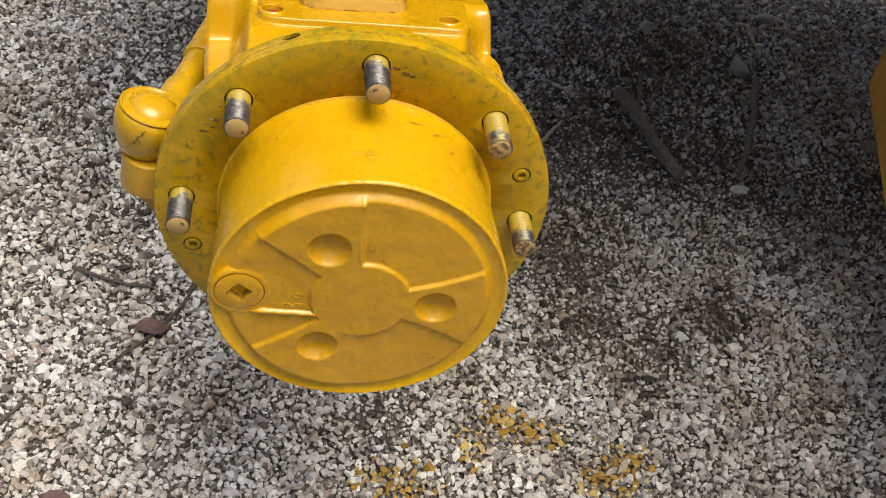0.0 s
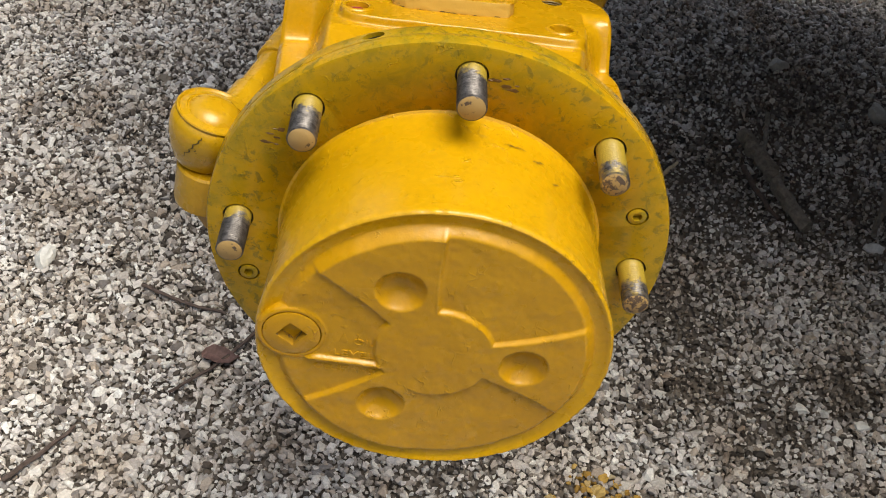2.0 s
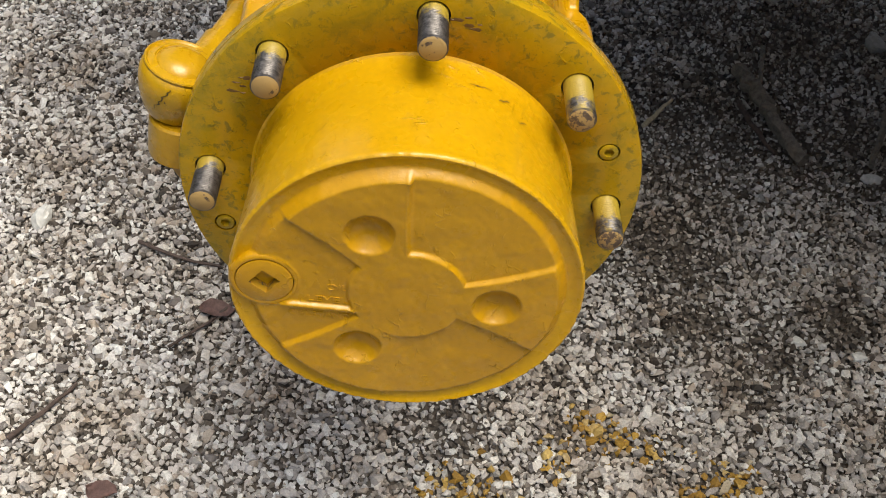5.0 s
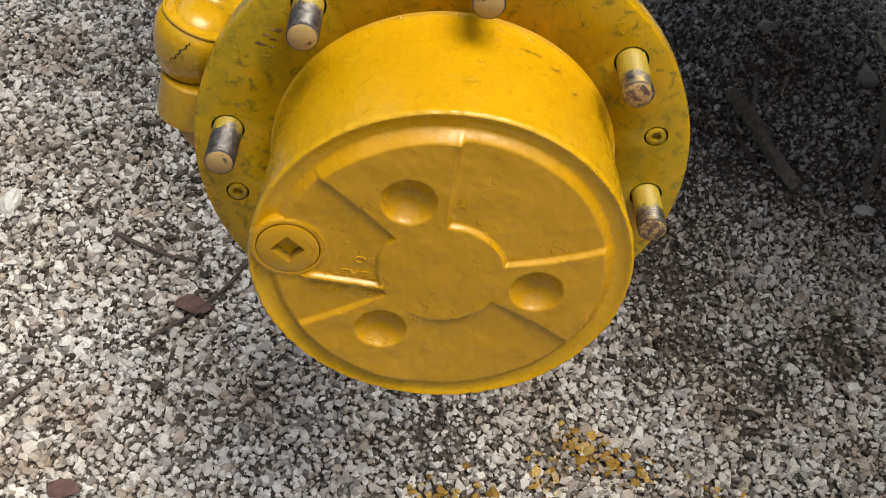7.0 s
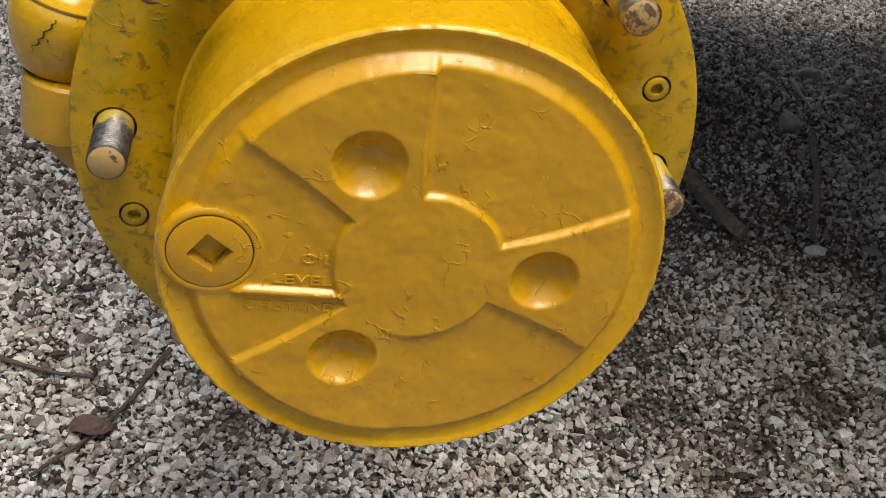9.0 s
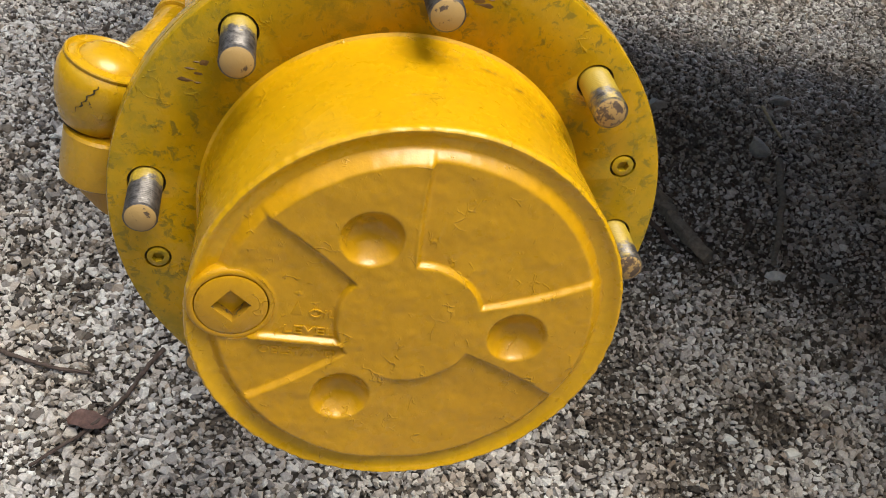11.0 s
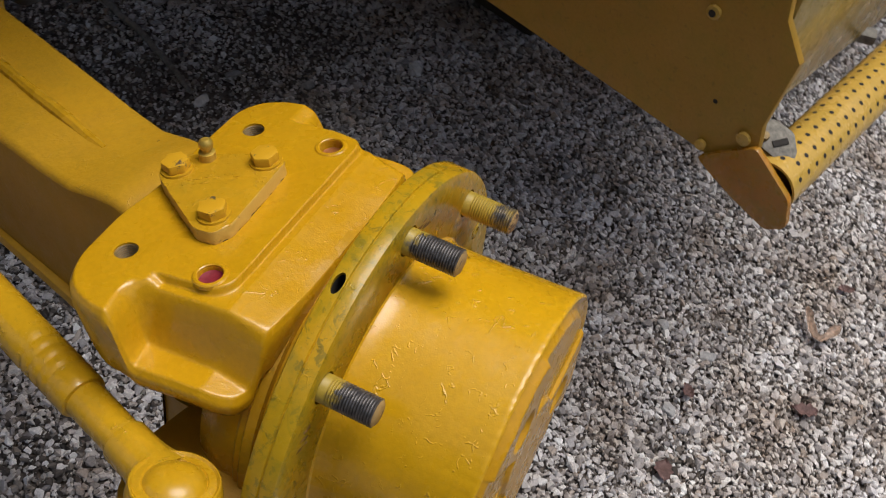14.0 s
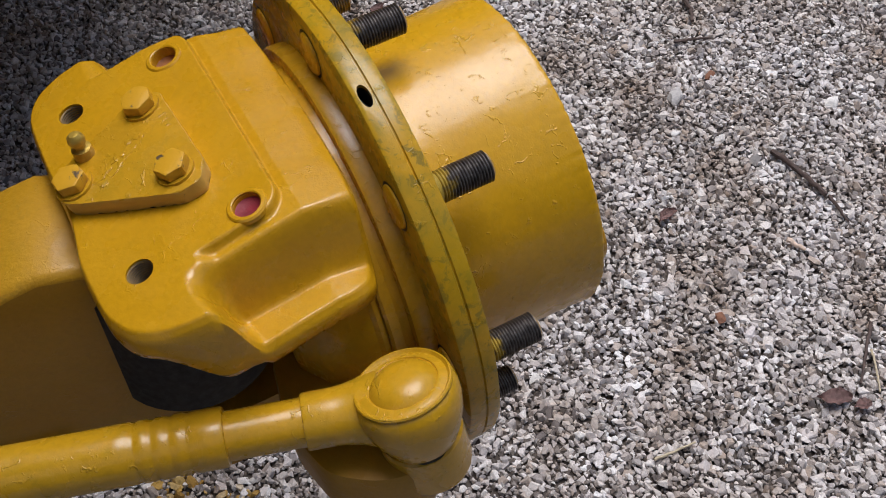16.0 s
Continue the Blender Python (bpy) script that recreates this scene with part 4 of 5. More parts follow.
# unseen blocks added to keep sky light off the axle and ground
body = thing("machine_shade_body", "unseen yellow machine body added above the axle to cast shade", "machine body", MACH)
flank = [(0.62, 0.70), (0.62, 0.95), (0.35, 1.12), (0.35, 1.85), (1.38, 1.85), (1.38, 0.54), (1.10, 0.48)]
part("shade_block", prism(rounded(flank, 0.04), 2.30, 0.03, Matrix(((0, 0, 1, 1.35), (1, 0, 0, 0), (0, 1, 0, 0), (0, 0, 0, 1)))), YELLOW_PANEL, body)
part("shade_skirt", prism(rounded([(0.30, -0.10), (2.2, -0.10), (2.2, 0.60), (0.16, 0.60), (0.16, 0.10)], 0.02), 1.22, 0.01, Matrix.Translation((0, 0, 1.82))), YELLOW_PANEL, body)

part("shade_hood", block((0.85, 0.40, 0.78), 0.04, Matrix.Translation((-0.52, 0.36, 1.45))), YELLOW_PANEL, body)
# added out of view, blocks light from the right and back
part("shade_underbody", block((1.65, 1.50, 0.72), 0.02, Matrix.Translation((1.33, 1.12, 0.40))), GREASE, body, "unseen dark block added to stop light from the right")

# perforated rolled step at the panel's foot
step = thing("grip_step", "yellow rolled step tube drilled with rows of holes", "step", MACH @ Matrix.Translation((0.004, -0.208, 0.500)))
part("step_tube", lathe([(0.026, 0.0), (0.0285, 0.0), (0.0285, 0.62), (0.026, 0.62), (0.026, 0.0)], 48, Matrix.Rotation(-math.pi / 2, 4, "Z")), YELLOW_STEP, step)
hole_mesh = finish(lathe([(0.0, 0.0003), (0.0027, 0.0002)], 10, UPRIGHT), "drilled_hole", DARK)
for row, deg in enumerate((-50, -22, 6, 34, 62)):
    for k in range(26):
        d = 0.014 + 0.017 * k + (0.0085 if row % 2 else 0.0)
        o = new("drilled_hole", hole_mesh)
        o.parent = step
        o.matrix_local = Matrix.Translation((d, 0, 0)) @ Matrix.Rotation(radians(-deg), 4, "X") @ Matrix.Translation((0, 0, 0.0285))
TILT = Matrix.Rotation(radians(-24), 4, "Y") @ Matrix.Rotation(radians(14), 4, "X")
clip = thing("metal_clip", "bent grey metal clip fixed at the panel edge", "clip", MACH @ Matrix.Translation((0.026, -0.188, 0.5345)) @ TILT)
part("clip_plate", prism(rounded([(-0.014, -0.026), (0.004, -0.026), (0.020, -0.010), (0.018, 0.014), (0.002, 0.024), (-0.014, 0.022)], 0.005), 0.004, 0.001), CLIP_METAL, clip)
part("clip_slot", block((0.016, 0.007, 0.002), 0.0006, Matrix.Translation((0.002, -0.006, 0.0004)) @ Matrix.Rotation(radians(-35), 4, "Z")), DARK, clip, "dark slot in the clip")
part("clip_bolt", lathe([(0.0, -0.006), (0.004, -0.0055), (0.005, -0.003), (0.005, 0.0)], 16, Matrix.Translation((-0.004, 0.010, 0.0)) @ UPRIGHT.inverted()), THREAD, clip, "small rusty screw")
fitting = thing("pipe_fitting", "dull grey pipe fitting under the machine's front sheet", "pipe fitting", MACH @ Matrix.Translation((0.315, -0.150, 0.497)))
part("fitting_body", lathe([(0.0, -0.020), (0.010, -0.020), (0.011, -0.016), (0.011, 0.0), (0.014, 0.002), (0.014, 0.014), (0.009, 0.016), (0.009, 0.06), (0.0, 0.06)], 6, Matrix.Rotation(radians(30), 4, "Z")), CLIP_METAL, fitting)

# dark brown block filling the space between sheet and step
part("fitting_block", block((0.16, 0.05, 0.028), 0.003, Matrix.Translation((-0.02, 0.05, -0.012))), GREASE, fitting, "dark brown block behind it")

# hose ends hanging under the rail
for (x, y, z), r, ln, way in (((0.200, 0.470, 0.600), 0.0135, 0.036, (-0.004, -0.006)), ((0.166, 0.500, 0.612), 0.011, 0.040, (-0.003, -0.004)), ((0.325, 0.512, 0.606), 0.0125, 0.016, (0.006, -0.026))):
    h = thing("hose_end", "greasy black hose end hanging under the rail", "hose", Matrix.Translation((x, y, z)), "hoses under the rail")
    a, b = Vector((0.0, 0.0, 0.0)), Vector((way[0], way[1], -ln))
    part("hose", tube([(-way[0] * 2, 0.05, 0.10), (-way[0], 0.02, 0.045), a, a.lerp(b, 0.85), a.lerp(b, 0.97), b], [r * 0.8, r * 0.85, r, r, r * 0.90, r * 0.72], 24), RUBBER, h)
    part("end_socket", tube([a.lerp(b, 0.99), a.lerp(b, 1.02)], [r * 0.52, r * 0.42], 20), GREASE, h, "dark socket in the end")
    part("hex_nut", tube([(-way[0] * 0.9, 0.019, 0.043), (-way[0] * 0.4, 0.008, 0.020), (0, 0.003, 0.009)], [r * 1.16, r * 1.22, r * 1.20], 6), GREASE, h, "greasy brown hex nut")

# ================= surround =================
# unseen walls added to cut low sky light, a height for each side
SKY_WALL = plain("dull_green_surround", (0.050, 0.058, 0.032), 0.95, 0.0, 1.5, 0.4, 0.5)
for k in range(4):
    tall = (1.6, 4.6, 2.6, 5.0)[k]
    w = block((13.0, 0.3, tall), 0.0, pose(0.4, 0.2, tall / 2 - 0.05, 0, 0, 90 * k) @ Matrix.Translation((0, 6.4, 0)))
    tagged(part("wall_" + ("north", "west", "south", "east")[k], w, SKY_WALL), "unseen plain green wall added to block low sky light", "wall", kind="structure")

# ================= ground =================
# the loose stones that lie within reach of the eye; beyond them the same gravel runs on
FIELD_EDGE = [(-0.80, 1.20), (-0.76, 0.95), (-0.49, 0.03), (-0.20, -0.56), (0.10, -0.83), (0.53, -1.21), (1.78, -0.32), (1.74, 1.84), (0.43, 1.68), (-0.62, 1.54)]


def inside(px, py, poly):
    hit = np.zeros(len(px), bool)
    for (x0, y0), (x1, y1) in zip(poly, poly[1:] + poly[:1]):
        cross = (y0 > py) != (y1 > py)
        hit ^= cross & (px < (x1 - x0) * (py - y0) / (y1 - y0 + 1e-12) + x0)
    return hit


bm = bmesh.new()
xs = [-60, -20, -6, -2.5] + [-1 + 0.05 * k for k in range(61)] + [3.5, 8, 25, 60]
ys = [-60, -20, -6, -2.5] + [-1.5 + 0.05 * k for k in range(71)] + [3.5, 8, 25, 60]


def ground_z(x, y):
    return 0.006 * noise.noise(Vector((x * 2.2, y * 2.2, 0))) + 0.0025 * noise.noise(Vector((x * 9, y * 9, 4)))


grid = [[bm.verts.new((x, y, (ground_z(x, y) if abs(x) < 5 and abs(y) < 5 else 0) - 0.003)) for y in ys] for x in xs]
for i in range(len(xs) - 1):
    for j in range(len(ys) - 1):
        bm.faces.new((grid[i][j], grid[i + 1][j], grid[i + 1][j + 1], grid[i][j + 1]))
mids = np.array([f.calc_center_median()[:2] for f in bm.faces])
core = [(0.5 + (x - 0.5) * 0.97, 0.3 + (y - 0.3) * 0.97) for x, y in FIELD_EDGE]
for f, within in zip(bm.faces, inside(mids[:, 0], mids[:, 1], core)):
    f.material_index = 0 if within else 1
ground = tagged(part("ground", bm, [SOIL, GRAVEL_FAR]), "dusty brown ground under loose crushed gravel", "ground", kind="structure")

# ---- fallen wood and leaves ----
def twig(name, label, cat, pts, r0, r1, mat, seed):
    rng = random.Random(seed)
    fine = []
    for (x0, y0), (x1, y1) in zip(pts, pts[1:]):
        for s in range(6):
            u = s / 6
            fine.append((x0 + (x1 - x0) * u + rng.uniform(-1, 1) * r0 * 0.35, y0 + (y1 - y0) * u + rng.uniform(-1, 1) * r0 * 0.35))
    fine.append(pts[-1])
    n = len(fine)
    base = Vector((*pts[0], ground_z(*pts[0])))
    line = [Vector((x, y, ground_z(x, y) + 0.0105 + (r0 + (r1 - r0) * i / n) * 0.7)) - base for i, (x, y) in enumerate(fine)]
    ob = part(name, tube(line, [r0 + (r1 - r0) * i / n for i in range(n)], 10, 0.16, seed), mat)
    ob.location = base
    return tagged(ob, label, cat)


twig("branch", "thick grey weathered branch lying on gravel", "branch", [(0.506, 0.838), (0.523, 0.793), (0.543, 0.731), (0.570, 0.637)], 0.0135, 0.0105, BARK, 1)
twig("branch", "thin dark branch beside the thick one", "branch", [(0.495, 0.768), (0.506, 0.720), (0.532, 0.656)], 0.0045, 0.003, TWIG, 2)
twig("twig", "thin grey twig leaning on the thick branch", "twig", [(0.558, 0.910), (0.547, 0.855), (0.535, 0.808)], 0.004, 0.003, BARK, 15)
twig("branch", "long thin bare branch on dusty ground", "branch", [(0.773, 0.894), (0.734, 0.777), (0.697, 0.690), (0.671, 0.635)], 0.006, 0.004, BARK, 3)
twig("twig", "short pale stick in the machine's shade", "twig", [(0.801, 1.059), (0.800, 1.008), (0.803, 0.966)], 0.0030, 0.0022, STRAW, 14)
twig("twig", "pale forked twig on shaded gravel", "twig", [(0.340, 0.705), (0.367, 0.742), (0.392, 0.772)], 0.004, 0.0026, STRAW, 13)
twig("twig", "thin dark twig on pale gravel", "twig", [(-0.370, 0.435), (-0.325, 0.416), (-0.290, 0.404), (-0.255, 0.398)], 0.0026, 0.0018, TWIG, 5)
twig("twig", "thin dark twig by the red leaf", "twig", [(-0.177, 0.438), (-0.194, 0.407), (-0.216, 0.357), (-0.250, 0.310), (-0.300, 0.262)], 0.0030, 0.0018, TWIG, 6)
twig("twig", "reddish twig lying on pale gravel", "twig", [(-0.460, 0.125), (-0.425, 0.165), (-0.400, 0.205)], 0.0035, 0.002, TWIG, 7)
twig("twig", "dark twig broken in two on pale gravel", "twig", [(0.330, -0.755), (0.278, -0.764), (0.228, -0.768)], 0.0042, 0.0036, TWIG, 8)
twig("twig", "thin dark twig end on pale gravel", "twig", [(0.226, -0.771), (0.205, -0.768), (0.178, -0.764)], 0.0028, 0.0016, TWIG, 21)
twig("twig", "thin dark twig on open gravel", "twig", [(0.661, -0.536), (0.590, -0.545), (0.527, -0.532)], 0.0026, 0.0018, TWIG, 9)
twig("twig", "short crooked twig on open gravel", "twig", [(0.420, -0.470), (0.384, -0.487), (0.345, -0.470)], 0.0022, 0.0016, TWIG, 10)
twig("straw_stalk", "pale dry straw stalk on gravel", "straw", [(-0.002, -0.326), (-0.004, -0.352), (-0.005, -0.380)], 0.0018, 0.0012, STRAW, 11)
twig("twig", "thin dark twig beside a brown leaf", "twig", [(0.032, -0.673), (-0.001, -0.635), (-0.032, -0.600)], 0.0024, 0.0014, TWIG, 12)
twig("straw_stalk", "pale straw stalk beside a brown leaf", "straw", [(0.000, -0.645), (-0.026, -0.630), (-0.052, -0.612)], 0.0015, 0.0010, STRAW, 22)
twig("twig", "curved dark twig on far gravel", "twig", [(0.680, -0.850), (0.648, -0.844), (0.622, -0.829)], 0.0040, 0.0026, TWIG, 23)
twig("twig", "thin short twig on far gravel", "twig", [(0.594, -0.774), (0.585, -0.800), (0.574, -0.828)], 0.0026, 0.0018, TWIG, 24)
twig("splinter", "pale wood splinter on gravel", "splinter", [(0.188, -0.668), (0.164, -0.679)], 0.0036, 0.0026, LEAF_TAN, 25)


def leaf(label, x, y, size, wide, turn, mat, lobes, seed, lift=0.014, fold=0.10):
    rng = random.Random(seed)
    bm = bmesh.new()
    n, rows = 15, []
    for i in range(n):
        u = i / (n - 1)
        w = wide * (math.sin(math.pi * min(1, u * 1.05 + 0.02)) ** 0.7) * (1 + lobes * math.sin(u * 21)) + 0.0006
        c = 0.12 * size * math.sin(u * 3 + seed)
        rows.append([bm.verts.new(((u - 0.5) * size, c + w * k, fold * size * (k * k) + 0.05 * size * math.sin(u * 5 + seed) + rng.uniform(-1, 1) * 0.0006)) for k in (-1, -0.5, 0, 0.5, 1)])
    for a, b in zip(rows, rows[1:]):
        for k in range(4):
            bm.faces.new((a[k], a[k + 1], b[k + 1], b[k]))
    bmesh.ops.solidify(bm, geom=bm.faces[:], thickness=0.0006)
    ob = part("leaf", bm, mat)
    ob.matrix_world = pose(x, y, ground_z(x, y) + lift, rng.uniform(-8, 8), rng.uniform(-8, 8), turn)
    return tagged(ob, label, "leaf")


leaf("curled dark red dry leaf on gravel", -0.246, 0.320, 0.046, 0.014, 15, LEAF_RED, 0.05, 1)
# folded oak leaf: two lobed wings meeting in a V
bm = bmesh.new()
rng = random.Random(31)
way = [(0.806, -0.354), (0.796, -0.360), (0.785, -0.365), (0.775, -0.371), (0.767, -0.379), (0.765, -0.388), (0.772, -0.394), (0.782, -0.399), (0.790, -0.404), (0.799, -0.409)]
wide = (0.002, 0.0095, 0.0065, 0.0100, 0.0075, 0.0085, 0.0060, 0.0105, 0.0090, 0.0020)
rows = []
for k, (x, y) in enumerate(way):
    x0, y0 = way[max(0, k - 1)]
    x1, y1 = way[min(len(way) - 1, k + 1)]
    side = Vector((y0 - y1, x1 - x0, 0)).normalized()
    rise = 0.004 + 0.010 * abs(k - 4.5) / 4.5
    rows.append([bm.verts.new(Vector((x - 0.78, y + 0.385, rise + 0.006 * q * q + rng.uniform(-0.0012, 0.0012))) + side * (0.74 * wide[k] * q * rng.uniform(0.8, 1.2))) for q in (-1, -0.5, 0, 0.5, 1)])
for a, b in zip(rows, rows[1:]):
    for k in range(4):
        bm.faces.new((a[k], a[k + 1], b[k + 1], b[k]))
bmesh.ops.solidify(bm, geom=bm.faces[:], thickness=0.0006)
oak = part("leaf", bm, LEAF_TAN)
oak.location = (0.78, -0.385, ground_z(0.78, -0.385) + 0.012)
tagged(oak, "folded lobed tan oak leaf on gravel", "leaf")
leaf("dark brown curled leaf on open gravel", 0.638, -0.400, 0.040, 0.010, 100, LEAF_RED, 0.25, 12)
leaf("flat brown leaf near the hub", 0.442, -0.260, 0.034, 0.012, 20, LEAF_RED, 0.15, 13)
leaf("small red-brown leaf piece on gravel", 0.577, -0.247, 0.024, 0.008, 60, LEAF_RED, 0.1, 14)
leaf("small brown leaf piece on far gravel", 0.889, -0.402, 0.026, 0.008, 120, LEAF_RED, 0.1, 15)
leaf("narrow dark leaf on pale gravel", 0.294, -0.551, 0.034, 0.007, 100, LEAF_RED, 0.1, 16)
leaf("reddish dry leaf under the flange", 0.089, -0.031, 0.060, 0.017, 70, LEAF_RED, 0.05, 3)
leaf("dull pink dry leaf under the hub", 0.046, -0.056, 0.050, 0.014, 150, LEAF_RED, 0.05, 4)
leaf("dull red leaf half hidden in gravel", -0.340, 0.064, 0.040, 0.012, 160, LEAF_RED, 0.05, 6)
leaf("brown three-cornered leaf piece beside a twig", -0.034, -0.558, 0.040, 0.011, 45, LEAF_RED, 0.1, 5)
leaf("small dark leaf scrap beside a twig", -0.058, -0.580, 0.022, 0.008, 60, LEAF_RED, 0.1, 17)


# ---- loose stones ----
def rock_proto(rng, flat, rough, levels=1):
    bm = bmesh.new()
    if levels == 1:
        # broken chip: hull of a few points on a boxy lump
        for _ in range(14):
            d = rng.normal(0, 1, 3)
            d /= np.linalg.norm(d)
            d = np.sign(d) * np.abs(d) ** 0.80 * (1 + rough * rng.uniform(-1, 0.6))
            bm.verts.new(d * 0.93)
        bmesh.ops.convex_hull(bm, input=bm.verts[:])
        for v in [v for v in bm.verts if not v.link_faces]:
            bm.verts.remove(v)
        bmesh.ops.triangulate(bm, faces=bm.faces[:])
        bmesh.ops.recalc_face_normals(bm, faces=bm.faces[:])
        bm.verts.index_update()
    elif levels:
        bmesh.ops.create_icosphere(bm, subdivisions=levels, radius=1.0)
    else:
        tips = [bm.verts.new(c) for c in ((1, 0, 0), (0, 1, 0), (-1, 0, 0), (0, -1, 0), (0, 0, 1), (0, 0, -1))]
        for k in range(4):
            bm.faces.new((tips[k], tips[(k + 1) % 4], tips[4]))
            bm.faces.new((tips[(k + 1) % 4], tips[k], tips[5]))
        bm.verts.index_update()
    vs = np.array([v.co[:] for v in bm.verts])
    fs = np.array([[v.index for v in f.verts] for f in bm.faces])
    bm.free()
    if levels != 1:
        vs *= 1 + rough * rng.uniform(-1, 1, (len(vs), 1))
    vs *= np.array([1.0, rng.uniform(0.58, 0.95), rng.uniform(*flat)])
    return vs, fs


nr = np.random.RandomState(11)


def stone(label, x, y, size, mat, seed):
    r = np.random.RandomState(seed)
    vs, fs = rock_proto(r, (0.5, 0.8), 0.10, 3)
    for _ in range(7):
        way = r.normal(0, 1, 3)
        way /= np.linalg.norm(way)
        vs -= np.maximum(0, vs @ way - r.uniform(0.45, 0.72))[:, None] * way
    vs *= np.array([1.25, 0.95, 1.0])
    for i, v in enumerate(vs):
        vs[i] = v * (1 + 0.10 * noise.noise(Vector(v * 1.7 + seed)))
    bm = bmesh.new()
    made = [bm.verts.new(Vector(v * size / 2)) for v in vs]
    for f in fs:
        bm.faces.new([made[i] for i in f])
    ob = part("stone", bm, mat)
    ob.matrix_world = pose(x, y, ground_z(x, y) + size * 0.22, 0, 0, seed * 47)
    return tagged(ob, label, "stone", "loose larger stones")


for label, x, y, size, mat in (("grey fist-sized stone in the shade", 0.749, 0.931, 0.050, PALE_GREY), ("pale oblong stone in the shade", 0.670, 0.615, 0.026, PALE),
                               ("white flat stone on sunny gravel", -0.511, 0.474, 0.042, PALE), ("round rust-brown pebble on pale gravel", 0.130, -0.515, 0.021, BROWN_STONE),
                               ("dull grey stone under the machine", 0.750, 0.610, 0.026, GREY_STONE), ("white broken stone by the dark patch", 0.497, 0.308, 0.022, PALE), ("pale blunt stone by the dark patch", 0.570, 0.287, 0.024, PALE), ("pale stone near the panel foot", 0.940, 0.372, 0.030, PALE),
                               ("grey angular stone in the shade", 0.850, 1.089, 0.036, PALE_GREY), ("grey blunt stone in the shade", 0.601, 1.052, 0.036, PALE_GREY),
                               ("pale round stone beside bare ground", 0.80, 0.50, 0.022, GREY_STONE), ("dull stone on dusty ground", 0.93, 0.72, 0.032, GREY_STONE),
                               ("white three-cornered stone on open gravel", 0.374, -0.904, 0.026, PALE), ("pale blocky stone on open gravel", 0.489, -0.699, 0.034, PALE_GREY), ("blue-grey pebble on open gravel", 0.332, -0.727, 0.020, GREY_STONE),
                               ("small white chip on open gravel", 0.427, -0.657, 0.017, PALE), ("dark brown stone on open gravel", 0.508, -0.781, 0.020, BROWN_STONE), ("pale oblong stone on shaded gravel", 0.654, -0.252, 0.026, PALE_GREY),
                               ("pale long stone in half shade", 0.675, -0.178, 0.024, PALE_GREY), ("pale flat stone on open gravel", 0.538, -0.235, 0.026, PALE_GREY)):
    stone(label, x, y, size, mat, int(abs(x * 1000)))

PITCH = 0.0068
gx, gy = np.meshgrid(np.arange(-0.82, 1.80, PITCH), np.arange(-1.22, 1.86, PITCH))
px = gx.ravel() + nr.uniform(-0.5, 0.5, gx.size) * PITCH
py = gy.ravel() + nr.uniform(-0.5, 0.5, gx.size) * PITCH
keep = inside(px, py, FIELD_EDGE)
px, py = px[keep], py[keep]
# thin cover where dusty soil shows
bare = np.zeros(len(px))
for bx, by, br in ((0.62, 0.70, 0.15), (0.72, 0.62, 0.10), (0.05, 0.17, 0.05), (-0.19, 0.97, 0.09), (-0.10, 0.33, 0.03), (0.88, 0.60, 0.12), (0.56, 0.34, 0.04), (0.42, 0.70, 0.16), (0.36, 0.45, 0.09), (0.46, 0.30, 0.05), (0.37, 0.33, 0.05), (0.60, 0.95, 0.2)):
    bare = np.maximum(bare, np.exp(-((px - bx) ** 2 + (py - by) ** 2) / br ** 2))
keep = nr.uniform(0, 1, len(px)) > 0.55 * bare
px, py, bare = px[keep], py[keep], bare[keep]
n = len(px)
size = np.clip(nr.lognormal(math.log(0.0054), 0.30, n), 0.0030, 0.0112) * (1 - 0.35 * bare)
pz = np.array([ground_z(x, y) for x, y in zip(px, py)]) + size * 0.30 + nr.uniform(0, 0.0028, n)
tone = nr.uniform(0, 1, n)
spray = np.zeros(n)
for sx, sy, sr in ((0.219, 0.165, 0.027), (0.042, 0.086, 0.020), (0.10, 0.066, 0.020), (0.376, 0.095, 0.027), (0.284, 0.136, 0.026), (0.317, 0.063, 0.020), (0.36, 0.07, 0.022), (0.17, 0.12, 0.024), (0.09, 0.075, 0.025), (0.06, 0.078, 0.022), (0.25, 0.15, 0.022), (0.34, 0.08, 0.022)):
    spray = np.maximum(spray, np.exp(-((px - sx) ** 2 + (py - sy) ** 2) / sr ** 2))
painted = tone < 0.92 * spray
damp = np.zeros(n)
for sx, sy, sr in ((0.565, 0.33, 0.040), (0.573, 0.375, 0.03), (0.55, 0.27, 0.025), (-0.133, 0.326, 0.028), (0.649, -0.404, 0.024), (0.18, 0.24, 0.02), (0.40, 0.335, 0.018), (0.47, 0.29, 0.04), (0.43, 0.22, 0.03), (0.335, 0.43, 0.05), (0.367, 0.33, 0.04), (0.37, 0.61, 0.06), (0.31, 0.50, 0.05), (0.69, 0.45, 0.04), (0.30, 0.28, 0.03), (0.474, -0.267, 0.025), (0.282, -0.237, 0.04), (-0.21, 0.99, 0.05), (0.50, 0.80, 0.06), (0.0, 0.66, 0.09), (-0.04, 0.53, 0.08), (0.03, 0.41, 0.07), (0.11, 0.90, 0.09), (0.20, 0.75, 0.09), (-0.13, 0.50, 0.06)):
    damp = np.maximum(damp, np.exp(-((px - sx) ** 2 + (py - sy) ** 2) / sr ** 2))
# wide brown-dark area behind the axle
soil_shade = 0.38 * np.exp(-((px + 0.12) ** 2 + (py - 0.78) ** 2) / 0.42 ** 2)
# second area paints the machine's shade into the stones
soil_shade = np.maximum(soil_shade, 0.48 * np.exp(-((px - 0.40) ** 2 + (py - 0.86) ** 2) / 0.24 ** 2))
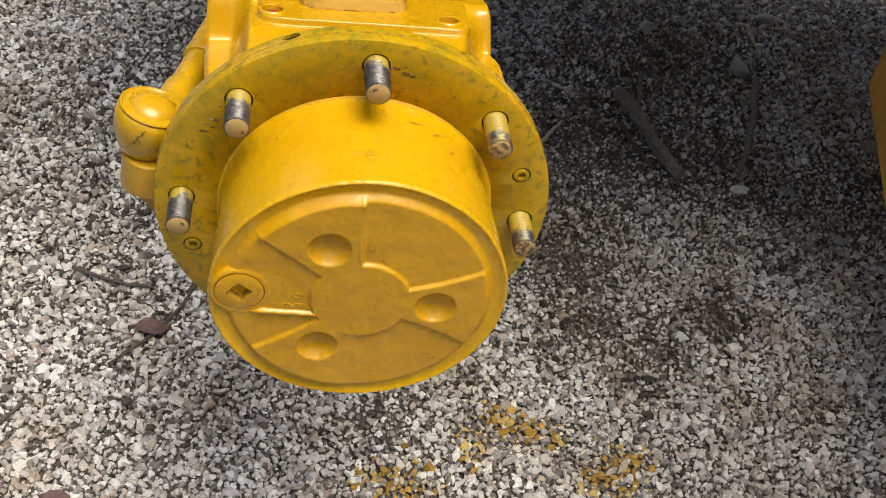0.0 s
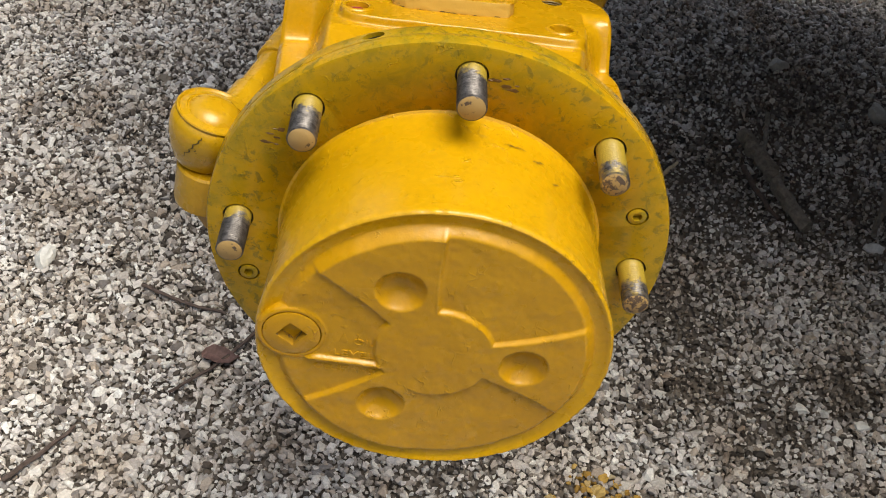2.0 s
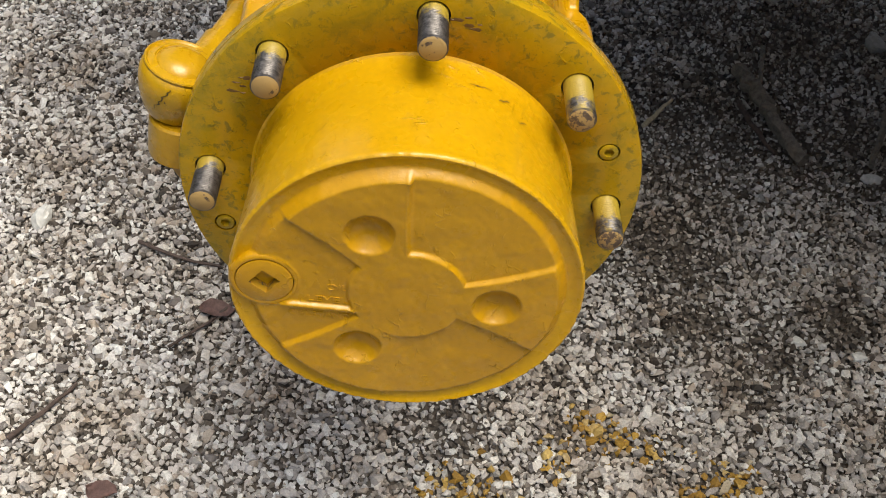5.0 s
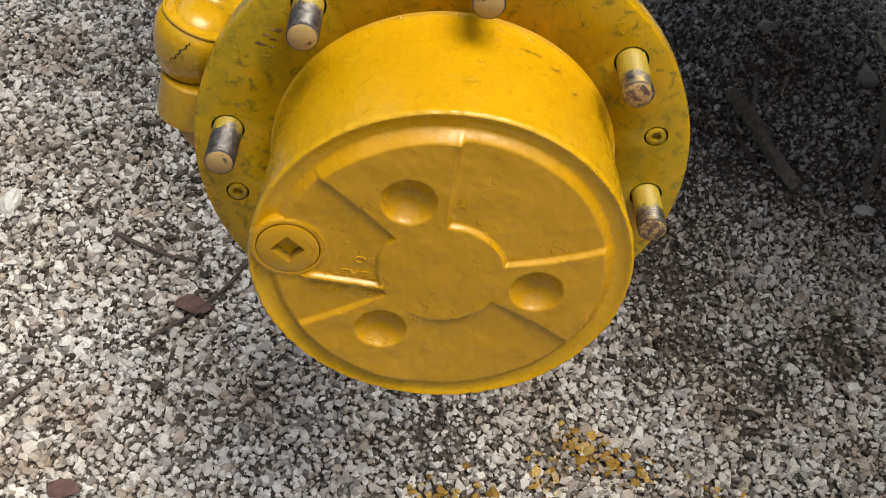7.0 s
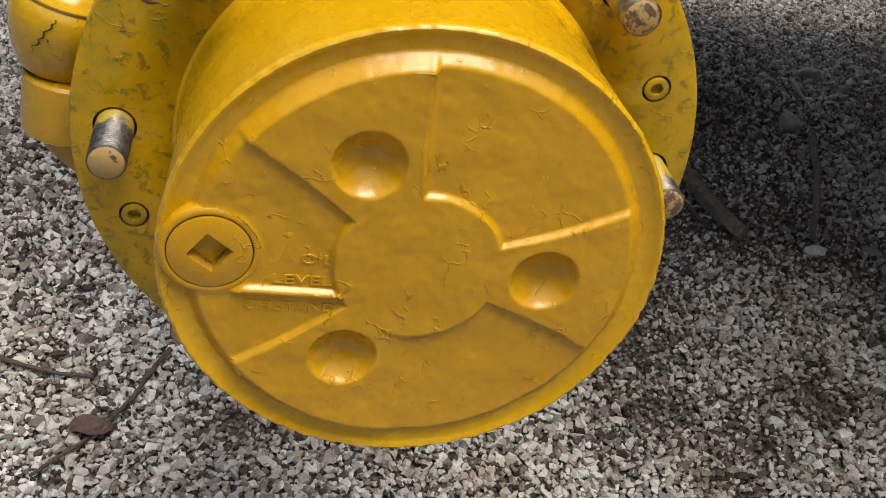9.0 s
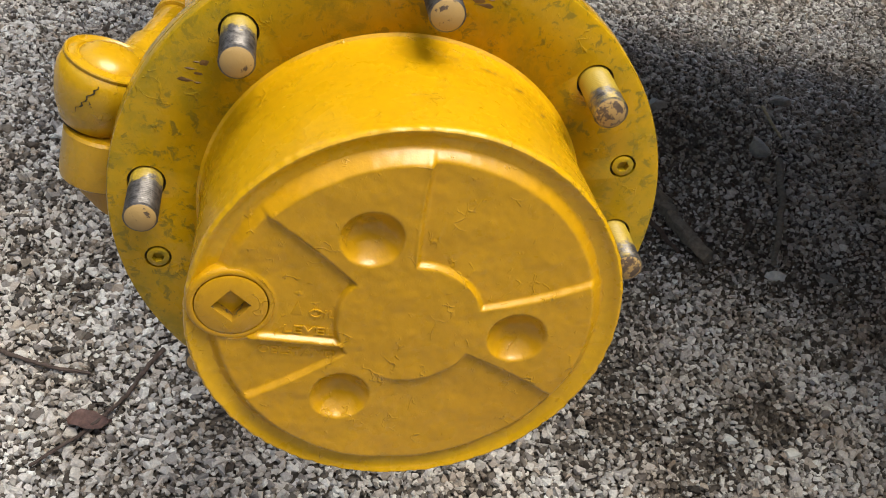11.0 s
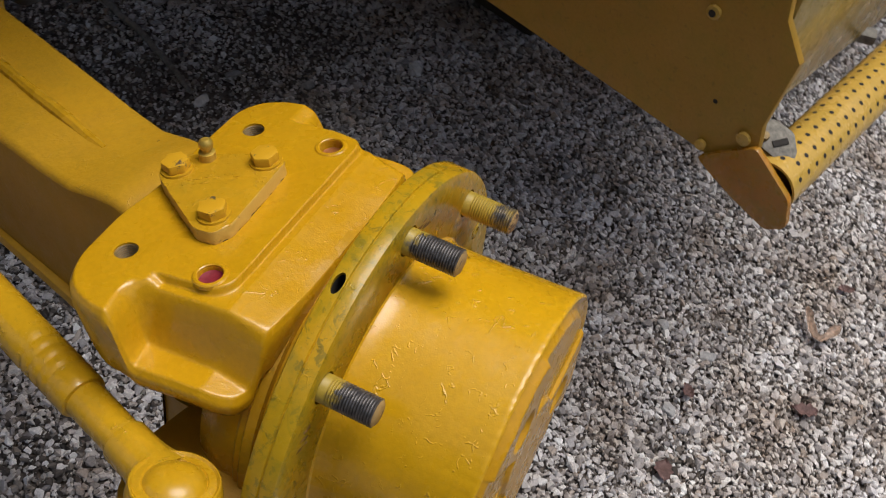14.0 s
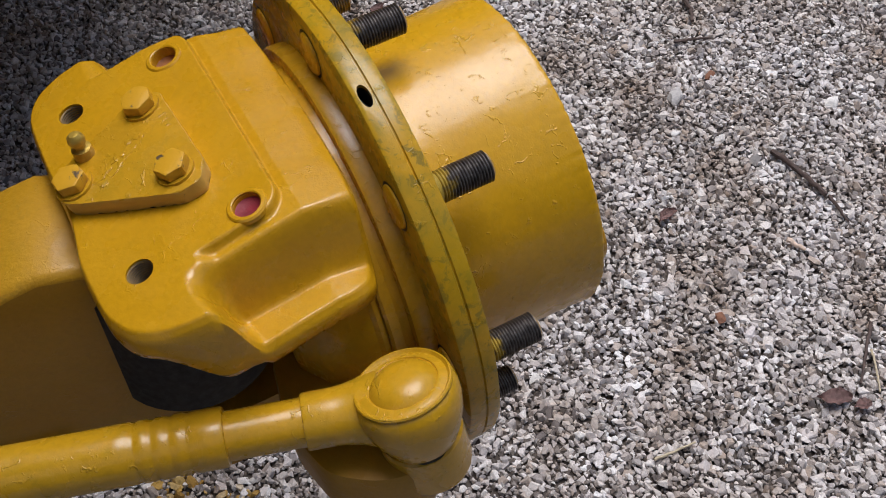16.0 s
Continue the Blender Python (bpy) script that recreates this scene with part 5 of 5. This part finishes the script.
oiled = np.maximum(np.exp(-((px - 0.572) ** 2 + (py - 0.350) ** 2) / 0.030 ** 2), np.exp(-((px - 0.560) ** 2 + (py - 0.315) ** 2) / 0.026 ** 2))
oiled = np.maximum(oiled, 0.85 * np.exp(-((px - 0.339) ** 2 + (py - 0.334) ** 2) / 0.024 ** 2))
wet_shade = (tone > 1 - np.maximum(np.maximum(0.66 * damp, soil_shade), 0.97 * oiled)) & ~painted
singles = (np.abs(px) < 0.085) & (py > -0.62) & (py < -0.46) & ~painted & ~wet_shade
singles &= np.cumsum(singles) <= 300
PROTOS = [rock_proto(nr, (0.42, 0.78), 0.26) for _ in range(36)]


def turns(k):
    q = nr.normal(0, 1, (k, 4)) * np.array([1.0, 0.35, 0.35, 1.0])
    q /= np.linalg.norm(q, axis=1)[:, None]
    w, x, y, z = q.T
    return np.stack([np.stack([1 - 2 * (y * y + z * z), 2 * (x * y - z * w), 2 * (x * z + y * w)], -1),
                     np.stack([2 * (x * y + z * w), 1 - 2 * (x * x + z * z), 2 * (y * z - x * w)], -1),
                     np.stack([2 * (x * z - y * w), 2 * (y * z + x * w), 1 - 2 * (x * x + y * y)], -1)], 1)


def scatter(name, pick, mat, label, protos=None):
    idx = np.flatnonzero(pick)
    protos = protos or PROTOS
    kind = nr.randint(0, len(protos), len(idx))
    allv, allf, base = [], [], 0
    for j, (vs, fs) in enumerate(protos):
        some = idx[kind == j]
        if not len(some):
            continue
        v = np.einsum("nij,kj->nki", turns(len(some)), vs) * size[some][:, None, None] + np.stack([px[some], py[some], pz[some]], -1)[:, None]
        allv.append(v.reshape(-1, 3))
        allf.append((fs[None] + (base + np.arange(len(some)) * len(vs))[:, None, None]).reshape(-1, 3))
        base += len(some) * len(vs)
    v, f = np.concatenate(allv), np.concatenate(allf)
    me = bpy.data.meshes.new(name)
    me.vertices.add(len(v))
    me.vertices.foreach_set("co", v.ravel())
    me.loops.add(f.size)
    me.loops.foreach_set("vertex_index", f.ravel().astype(np.int32))
    me.polygons.add(len(f))
    me.polygons.foreach_set("loop_start", np.arange(0, f.size, 3, dtype=np.int32))
    me.polygons.foreach_set("use_smooth", np.zeros(len(f), bool))
    me.update(calc_edges=True)
    me.materials.append(mat)
    return tagged(new(name, me), label, "gravel", kind="stuff")


scatter("gravel", ~painted & ~wet_shade & ~singles, GRAVEL, "loose crushed gravel in mixed grey, beige and white")
scatter("painted_gravel", painted, GRAVEL_PAINTED, "gravel stones stained with yellow paint overspray")
scatter("damp_shade_gravel", wet_shade, GRAVEL_DAMP_SHADE, "dark gravel stones, damp in small patches and darkened for shade in wide ones")
single_meshes = []
for vs, fs in PROTOS:
    me = bpy.data.meshes.new("gravel_stone")
    me.from_pydata(vs.tolist(), [], fs.tolist())
    me.materials.append(GRAVEL_ONE)
    single_meshes.append(me)
for i in np.flatnonzero(singles):
    o = new("gravel_stone", single_meshes[int(i) % len(PROTOS)])
    o.parent = ground
    o.matrix_world = Matrix.Translation((px[i], py[i], pz[i])) @ Matrix.Rotation(float(tone[i]) * 40, 4, "Z") @ Matrix.Rotation(float(tone[i]) * 7 % 0.6, 4, "X") @ Matrix.Scale(float(size[i]), 4)

# fines between the stones
FINE = 0.0074
gx, gy = np.meshgrid(np.arange(-0.82, 1.80, FINE), np.arange(-1.22, 1.86, FINE))
px = gx.ravel() + nr.uniform(-0.5, 0.5, gx.size) * FINE
py = gy.ravel() + nr.uniform(-0.5, 0.5, gx.size) * FINE
keep = inside(px, py, FIELD_EDGE)
px, py = px[keep], py[keep]
n = len(px)
size = np.clip(nr.lognormal(math.log(0.0040), 0.25, n), 0.0022, 0.0065)
pz = np.array([ground_z(x, y) for x, y in zip(px, py)]) + size * 0.3 + nr.uniform(0.0005, 0.0035, n)
scatter("gravel_fines", np.ones(n, bool), GRAVEL_FINE, "small angular gravel chips lying between larger stones", [rock_proto(nr, (0.5, 0.9), 0.25, 0) for _ in range(12)])
